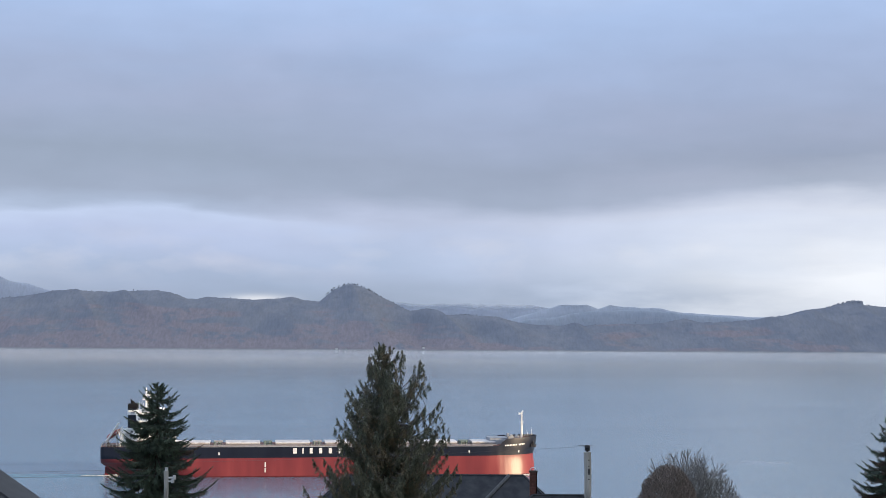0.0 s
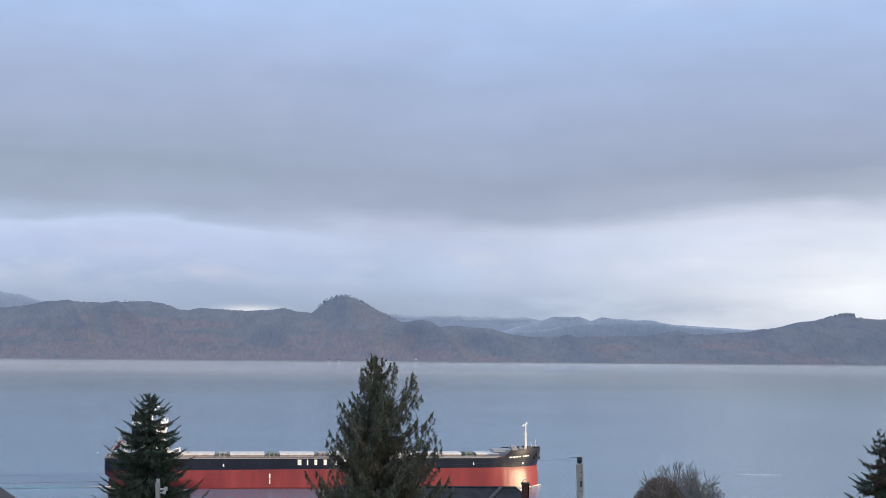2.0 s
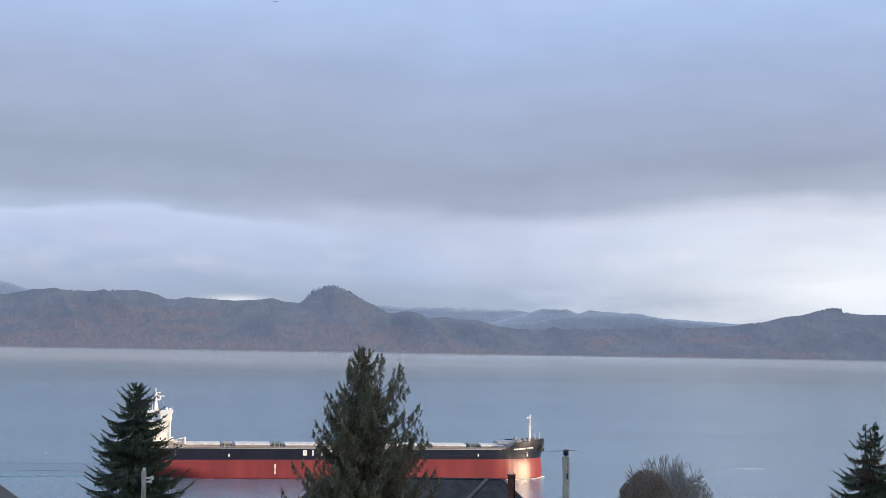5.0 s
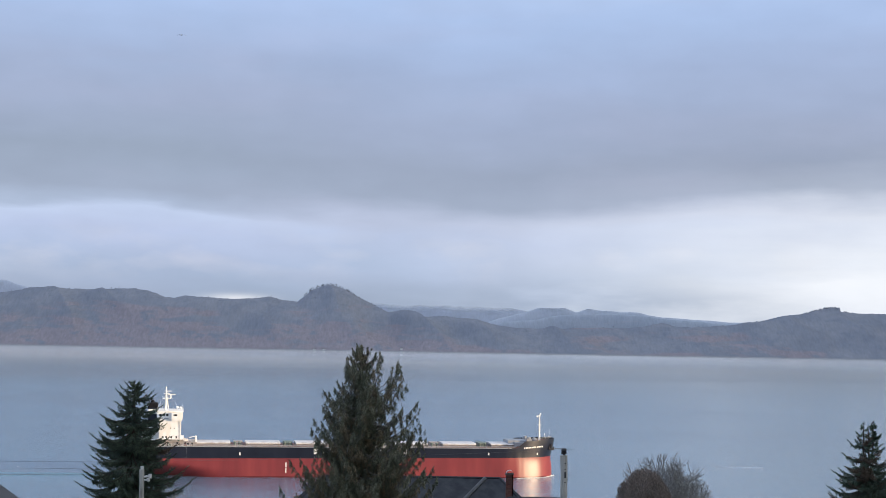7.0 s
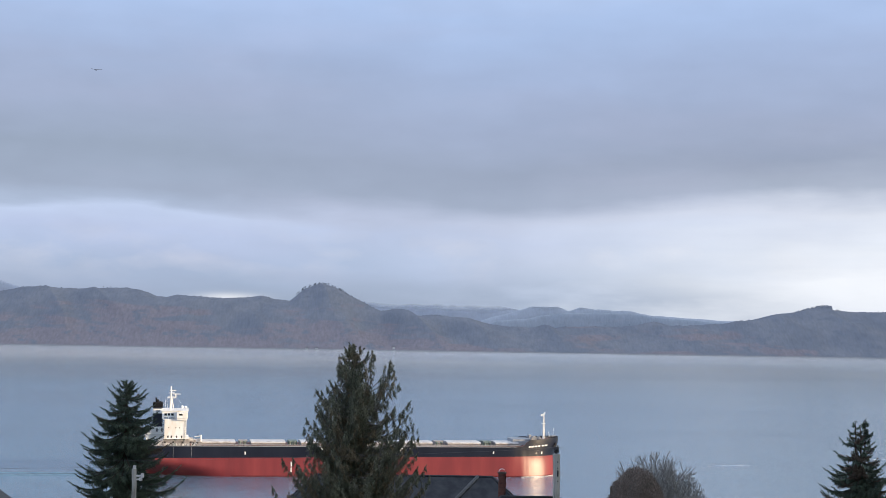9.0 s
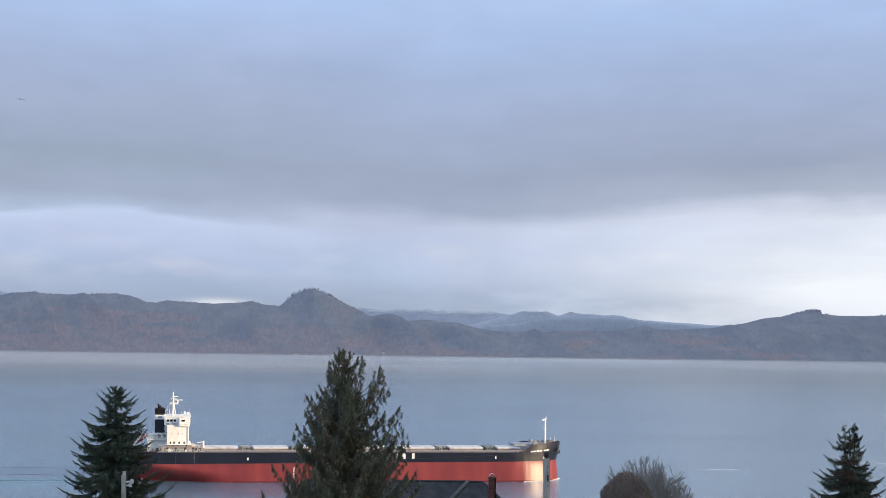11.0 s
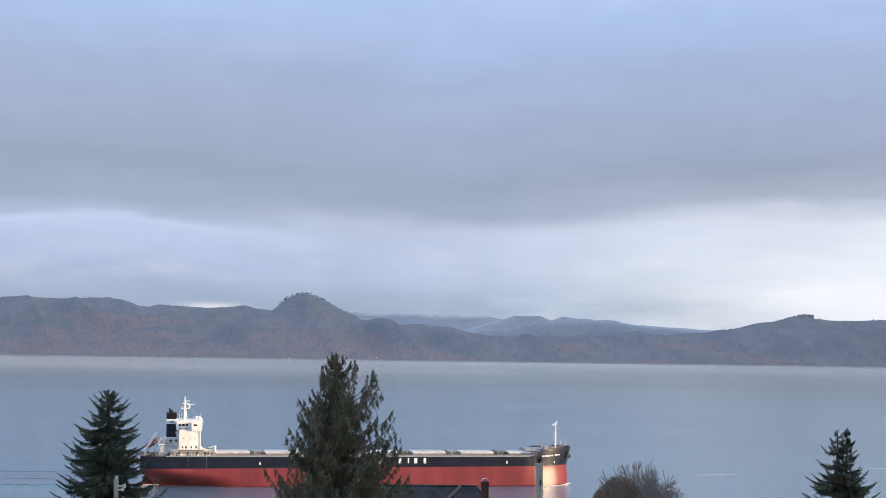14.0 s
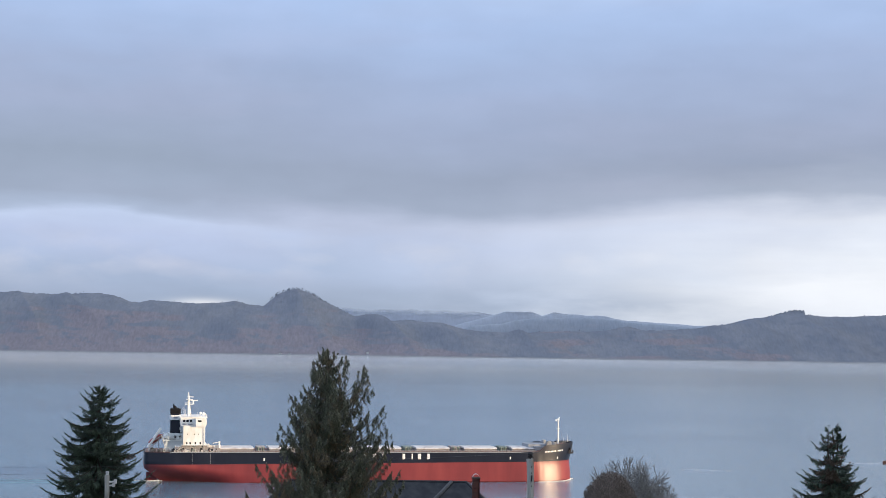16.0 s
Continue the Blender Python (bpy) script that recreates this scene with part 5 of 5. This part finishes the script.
def pole(x, y, top, r, label, lean=0.0):
    zg = ground_z(x, y) - 0.4
    ob = thing("utility_pole", pose(x, y, zg), label, "utility pole")
    vs, fs = [], []
    H = top - zg
    curve_tube(vs, fs, [Vector((lean * (1 - k / 10) * H + 0.012 * math.sin(k * 2.3), 0.01 * math.cos(k), H * k / 10)) for k in range(11)], [r * (1.15 - 0.15 * k / 10) * (1 + 0.04 * math.sin(k * 4)) for k in range(11)], 12)
    n = len(vs)
    fs.append(tuple(range(n - 12, n)))
    part("shaft", (vs, fs), POLE, ob, "grey weathered timber")
    return ob, H


post, ph = pole(6.50, 76, 75.65, 0.160, "weathered grey utility pole with a black insulator on top", 0.012)
ins = tubes(((0, 0, ph), (0, 0, ph + 0.06), 0.05, 0.05), ((0, 0, ph + 0.06), (0, 0, ph + 0.14), 0.12, 0.13), ((0, 0, ph + 0.14), (0, 0, ph + 0.20), 0.09, 0.12), ((0, 0, ph + 0.20), (0, 0, ph + 0.31), 0.13, 0.10), n=12)
part("insulator", ins, DARK, post, "black ridged insulator")
part("tie_wire", tubes(((-0.42, 0, ph + 0.29), (0.42, 0, ph + 0.27), 0.012), n=5), WIRE, post)
part("bracket", boxes((0.02, 0.09, -0.21, -0.13, ph - 1.0, ph - 0.72), bevel=0.01), DARK, post, "dark iron bracket")
for z in (0.35, 0.62, 1.2):
    part("bolt", tubes(((0.05, -0.2, ph - z), (0.05, -0.12, ph - z), 0.03), n=6), DARK, post)
low, lh = pole(-13.75, 85, 73.9, 0.125, "pale grey utility pole in front of the spruce")
part("insulator", tubes(((0, 0, lh), (0, 0, lh + 0.16), 0.07, 0.09), n=10), CERAMIC, low, "white insulator")
part("side_insulator", tubes(((0.12, -0.1, lh - 0.35), (0.42, -0.12, lh - 0.32), 0.05), ((0.42, -0.12, lh - 0.42), (0.42, -0.12, lh - 0.22), 0.08), ((0.12, -0.1, lh - 0.52), (0.34, -0.12, lh - 0.5), 0.04), ((0.34, -0.12, lh - 0.58), (0.34, -0.12, lh - 0.42), 0.08), n=8), CERAMIC, low, "white side insulators")
arm_pole, ah = pole(25.3, 80, 76.3, 0.15, "timber utility pole with a red-brown crossarm")
part("crossarm", boxes((-1.75, 1.75, -0.24, -0.12, ah - 1.02, ah - 0.84), bevel=0.015), BROWN_WOOD, arm_pole, "red-brown timber crossarm")


def wire(a, b, sag, r=0.0065):
    a, b = Vector(a), Vector(b)
    n = 24
    pts = [a.lerp(b, k / n) - Vector((0, 0, sag * 4 * (k / n) * (1 - k / n))) for k in range(n + 1)]
    vs, fs = [], []
    curve_tube(vs, fs, pts, [r] * (n + 1), 5)
    ob = part("power_line", (vs, fs), WIRE)
    return tagged(ob, "thin dark overhead power line between poles", "power line", "overhead wires")


wire((6.5, 76, 75.9), (-60, 100, 73.9), 1.0, 0.0045)
wire((-13.75, 85, 74.0), (-62, 86, 73.4), 0.25)
wire((-13.3, 85, 73.7), (-62, 86.5, 73.3), 0.25)


# ---- far shore details ----
SHORE_HOUSES = ((-62.4, 4226, 5, 2.4), (-56.8, 4226, 6, 2.2), (-11.2, 4262, 6, 2.6))


def hill_z(x, y):
    """Height of the shore hills at a place."""
    i = round((x / y * 1000 + 345) / 690 * (HILL_NX - 1))
    j = round((y - FAR) / (4660 - FAR) * (HILL_NY - 1))
    return far_hills.data.vertices[j * HILL_NX + i].co.z


def far_woods():
    """Single conifers and round crowns that stand out of the canopy, thickest along the crests."""
    random.seed(31)
    vs, fs = [], []

    def rings(x, y, z, levels, top, n):
        i = len(vs)
        for zz, r in levels:
            a0 = random.uniform(0, 6)
            for k in range(n):
                a = a0 + 6.28319 * k / n
                q = r * random.uniform(0.7, 1.25)
                vs.append((x + q * math.cos(a), y + q * math.sin(a), z + zz))
        vs.append((x, y, z + top))
        m = len(levels)
        for lev in range(m - 1):
            for k in range(n):
                a, b = i + lev * n + k, i + lev * n + (k + 1) % n
                fs.append((a, b, b + n, a + n))
        for k in range(n):
            fs.append((i + (m - 1) * n + k, i + (m - 1) * n + (k + 1) % n, i + m * n))

    def conifer(x, y, z, h, w):
        rings(x, y, z, ((-1, w * 0.8), (h * 0.25, w), (h * 0.6, w * 0.55)), h, 5)

    def crown(x, y, z, r):
        rings(x, y, z, ((-r, r), (r * 0.1, r), (r * 0.6, r * 0.7)), r * 0.85, 6)

    crest = FAR + 440 * 0.72
    # the skyline: groves of unequal height with gaps between them
    for k in range(520):
        b = random.uniform(-280, 308)
        grove = noise.noise(Vector((b * 0.07, 2.2, 0))) + 0.5 * noise.noise(Vector((b * 0.3, 4.2, 0)))
        if -70 < b < -22:
            grove = 0.5
        if random.random() > 0.30 + grove:
            continue
        y = crest + random.uniform(-14, 6)
        h = random.uniform(3.0, 5.0) * (0.8 + 0.9 * max(0, grove)) * (1.1 if -70 < b < -40 else 0.8)
        if random.random() < 0.5:
            conifer(b / 1000 * y, y, hill_z(b / 1000 * y, y) - 0.6, h, h * random.uniform(0.2, 0.4))
        else:
            crown(b / 1000 * y, y, hill_z(b / 1000 * y, y) + h * 0.3, h * random.uniform(0.35, 0.6))
    # tall thin trees on the western shoulder of the rounded summit, and lone trees elsewhere
    for k in range(46):
        b = random.uniform(-69, -50) if k < 30 else random.uniform(-250, 300)
        y = crest + random.uniform(-6, 6)
        x, h = b / 1000 * y, random.uniform(4, 7.5) if k < 30 else random.uniform(3, 6)
        z = hill_z(x, y)
        rings(x, y, z, ((-1, 0.25), (h * 0.45, 0.25)), h * 0.6, 4)
        rings(x, y, z + h * 0.4, ((0, h * 0.08), (h * 0.25, h * 0.2), (h * 0.45, h * 0.14)), h * 0.6, 5)
    for k in range(50):
        b, y = random.uniform(226, 248), crest + random.uniform(-14, 5)
        conifer(b / 1000 * y, y, hill_z(b / 1000 * y, y) - 2, random.uniform(4.5, 6), 2.6)
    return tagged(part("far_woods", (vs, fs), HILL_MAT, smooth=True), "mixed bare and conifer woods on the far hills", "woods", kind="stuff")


far_woods()
FARWHITE = mat("white_clapboard", [(0.80, 0.80, 0.80), (0.86, 0.86, 0.85)], 0.8, scale=0.3)
for b, d, w, z in SHORE_HOUSES:
    x = b / 1000 * d
    hs = thing("shore_house", pose(x, d, hill_z(x, d) + 1.8), "tiny white house on the far river bank", "house", "houses on the far shore")
    part("wall", boxes((-w / 2, w / 2, -4, 4, -4, z)), FARWHITE, hs)
    bm = bmesh.new()
    q = [bm.verts.new(v) for v in ((-w / 2 - 0.5, -4.5, z), (w / 2 + 0.5, -4.5, z), (w / 2 + 0.5, 4.5, z), (-w / 2 - 0.5, 4.5, z), (-w / 2 - 0.5, 0, z + 1.2), (w / 2 + 0.5, 0, z + 1.2))]
    for f in ((0, 1, 5, 4), (2, 3, 4, 5), (1, 2, 5), (3, 0, 4), (3, 2, 1, 0)):
        bm.faces.new([q[i] for i in f])
    part("roof", bm, SLATE, hs)
SAND = mat("pale_shore", [(0.22, 0.23, 0.25), (0.30, 0.31, 0.32)], 0.95, scale=0.05)
beach = part("shore_bank", grid(240, 3, lambda i, j: (-1500 + 3000 * i / 239, 4200 + 12 * j + 5 * noise.noise(Vector((i * 0.35, 0, 0))), (-0.6, 0.9, 2.4)[j] + 0.8 * noise.noise(Vector((i * 0.2, 5, 0))))), SAND, smooth=True)
tagged(beach, "low pale bank along the far waterline", "shore", kind="structure")

# streaks of broken water
FAINT = mat("faint_foam", [(0.32, 0.38, 0.48), (0.42, 0.48, 0.56)], 0.7, scale=0.5)
for x0, x1, y, s in ((171, 199, 976, 4), (282, 330, 1035, 6)):
    st = part("foam_streak", foam([(lerp(x0, x1, k / 24), y + 0.6 * math.sin(k * 0.8), 0.55 * math.sin(math.pi * (k + 0.5) / 25) + 0.05) for k in range(25)], lift=0.12, seed=s), FAINT)
    tagged(st, "thin pale streak of broken water", "water streak")


# ---- birds ----
FEATHER_GREY = mat("grey_feathers", [(0.10, 0.11, 0.13), (0.17, 0.18, 0.20)], 0.8, scale=6)
FEATHER_WHITE = mat("white_feathers", [(0.75, 0.75, 0.75), (0.82, 0.82, 0.82)], 0.8, scale=6)
FEATHER_BLACK = mat("black_feathers", [(0.010, 0.010, 0.012), (0.02, 0.02, 0.024)], 0.55, scale=8)


def body_mesh(prof, n=10):
    bm = bmesh.new()
    rings = [[bm.verts.new((x, r * math.cos(6.28319 * k / n), z + r * 0.9 * math.sin(6.28319 * k / n))) for k in range(n)] for x, r, z in prof]
    for a, b in zip(rings, rings[1:]):
        for k in range(n):
            bm.faces.new((a[k], a[(k + 1) % n], b[(k + 1) % n], b[k]))
    bm.faces.new(rings[0][::-1])
    bm.faces.new(rings[-1])
    return bm


def wing_mesh(side):
    """A wing from the shoulder out to the tip, bent at the wrist."""
    vs, fs = [], []
    rows = [(0.04, 0.11, -0.12, 0.0), (0.25, 0.13, -0.10, 0.02), (0.40, 0.09, -0.06, 0.0), (0.55, 0.02, -0.08, -0.02), (0.68, -0.12, -0.15, -0.03)]
    for y, a, b, z in rows:
        vs += [(a, side * y, z), ((a + b) / 2, side * y, z + 0.02), (b, side * y, z), ((a + b) / 2, side * y, z - 0.008)]
    for k in range(4):
        for j in range(4):
            p_, q = 4 * k + j, 4 * k + (j + 1) % 4
            fs.append((p_, q, q + 4, p_ + 4))
    fs += [(0, 1, 2, 3), (16, 17, 18, 19)]
    return vs, fs


def gull(material, label):
    g = thing("gull", pose(0, 0, 0), label, "bird")
    part("body", body_mesh([(-0.30, 0.01, 0), (-0.22, 0.045, 0), (-0.05, 0.075, 0), (0.10, 0.07, 0), (0.18, 0.045, 0.015), (0.23, 0.045, 0.02), (0.27, 0.02, 0.015), (0.31, 0.006, 0.005)]), material, g, smooth=True)
    wings = [part("wing", wing_mesh(s), material, g) for s in (-1, 1)]
    part("tail", ([(-0.22, -0.04, 0), (-0.22, 0.04, 0), (-0.40, 0.08, -0.01), (-0.40, -0.08, -0.01), (-0.30, 0, 0.015)], [(0, 1, 4), (1, 2, 4), (2, 3, 4), (3, 0, 4), (3, 2, 1, 0)]), material, g)
    return g, wings


sky_gull, sky_wings = gull(FEATHER_GREY, "grey gull gliding across the cloudy sky")
low_gull, low_wings = gull(FEATHER_WHITE, "white gull flying low over the river")
small_gull, small_wings = gull(FEATHER_WHITE, "white gull skimming the water behind the ship")


def perched(x, y, z, turn):
    b = thing("crow", pose(x, y, z, 0, 0, turn), "black crow perched on the spruce top", "bird")
    part("body", body_mesh([(-0.20, 0.02, 0.02), (-0.12, 0.06, 0.09), (-0.02, 0.085, 0.16), (0.06, 0.07, 0.22), (0.09, 0.05, 0.28), (0.13, 0.045, 0.31), (0.17, 0.02, 0.31), (0.23, 0.006, 0.30)]), FEATHER_BLACK, b, smooth=True)
    part("tail", boxes((-0.34, -0.16, -0.035, 0.035, -0.03, 0.03), bevel=0.01), FEATHER_BLACK, b)
    part("leg", tubes(((0, -0.03, 0.1), (0, -0.03, -0.03), 0.012), ((0, 0.03, 0.1), (0, 0.03, -0.03), 0.012), n=5), FEATHER_BLACK, b)
    b.scale = (0.55, 0.55, 0.55)
    return b


perched(26.83, 100.1, 75.93, 35)


def motions():
    # the carrier draws slowly away from the near shore
    rows = []
    for k in range(9):
        t = 2.0 * k
        a = radians(6.82 + 2.88 * t / 16)
        u = 162.93 + (327.4 - 162.93) * t / 16
        by = 901.2 + 7.7 * t / 16
        bx = u / 3000 * by
        rows.append((t, pose(bx - HALF * math.cos(a), by - HALF * math.sin(a), 0, 0, 0, math.degrees(a))))
    walk(ship, rows)
    walk(wake, rows)

    # gulls: bearing and rise in thousandths of the distance, and the distance
    def fly(bird, rows, wings, beat):
        path = [(t, Vector((b / 1000 * d, d, 81.6 + e / 1000 * d))) for t, b, e, d in rows]
        keyed = []
        for k, (t, p_) in enumerate(path):
            way = path[min(k + 1, len(path) - 1)][1] - path[max(k - 1, 0)][1]
            keyed.append((t, pose(*p_, 0, 0, math.degrees(math.atan2(way.y, way.x)))))
        walk(bird, keyed)
        for s, w in zip((-1, 1), wings):
            walk(w, [(0.25 * k, pose(0, 0, 0, s * (4 + beat * math.sin(k * 1.25)), 0, 0)) for k in range(65)])

    fly(sky_gull, [(0, 30.0, 330.0, 480), (4.2, -72.0, 212.0, 320), (6.3, -123.3, 165.9, 280), (6.7, -136.6, 165.3, 265), (7, -144.9, 166.0, 255), (7.5, -159.2, 165.1, 238), (8, -172.0, 159.3, 220), (8.5, -182.1, 150.5, 202), (9, -189.9, 143.7, 190), (11.3, -235.4, 125.8, 230), (16, -330.0, 90.0, 330)], sky_wings, 9)
    fly(low_gull, [(0, -273.6, -41.2, 520), (2, -252.3, -41.2, 520), (3, -241.6, -41.2, 520), (3.5, -236.5, -40.7, 520), (4, -230.8, -40.8, 520), (6.5, -204.3, -42.0, 520), (7, -199.1, -42.9, 520), (7.5, -193.1, -43.2, 520), (8, -187.6, -41.9, 520), (9.2, -176.0, -41.0, 560), (16, -105.0, -22.0, 2600)], low_wings, 22)
    fly(small_gull, [(0, -183.4, -74.0, 520), (3, -204.1, -73.5, 520), (3.5, -207.6, -73.4, 520), (4, -211.4, -75.3, 520), (16, -303.6, -120.0, 520)], small_wings, 22)


motions()
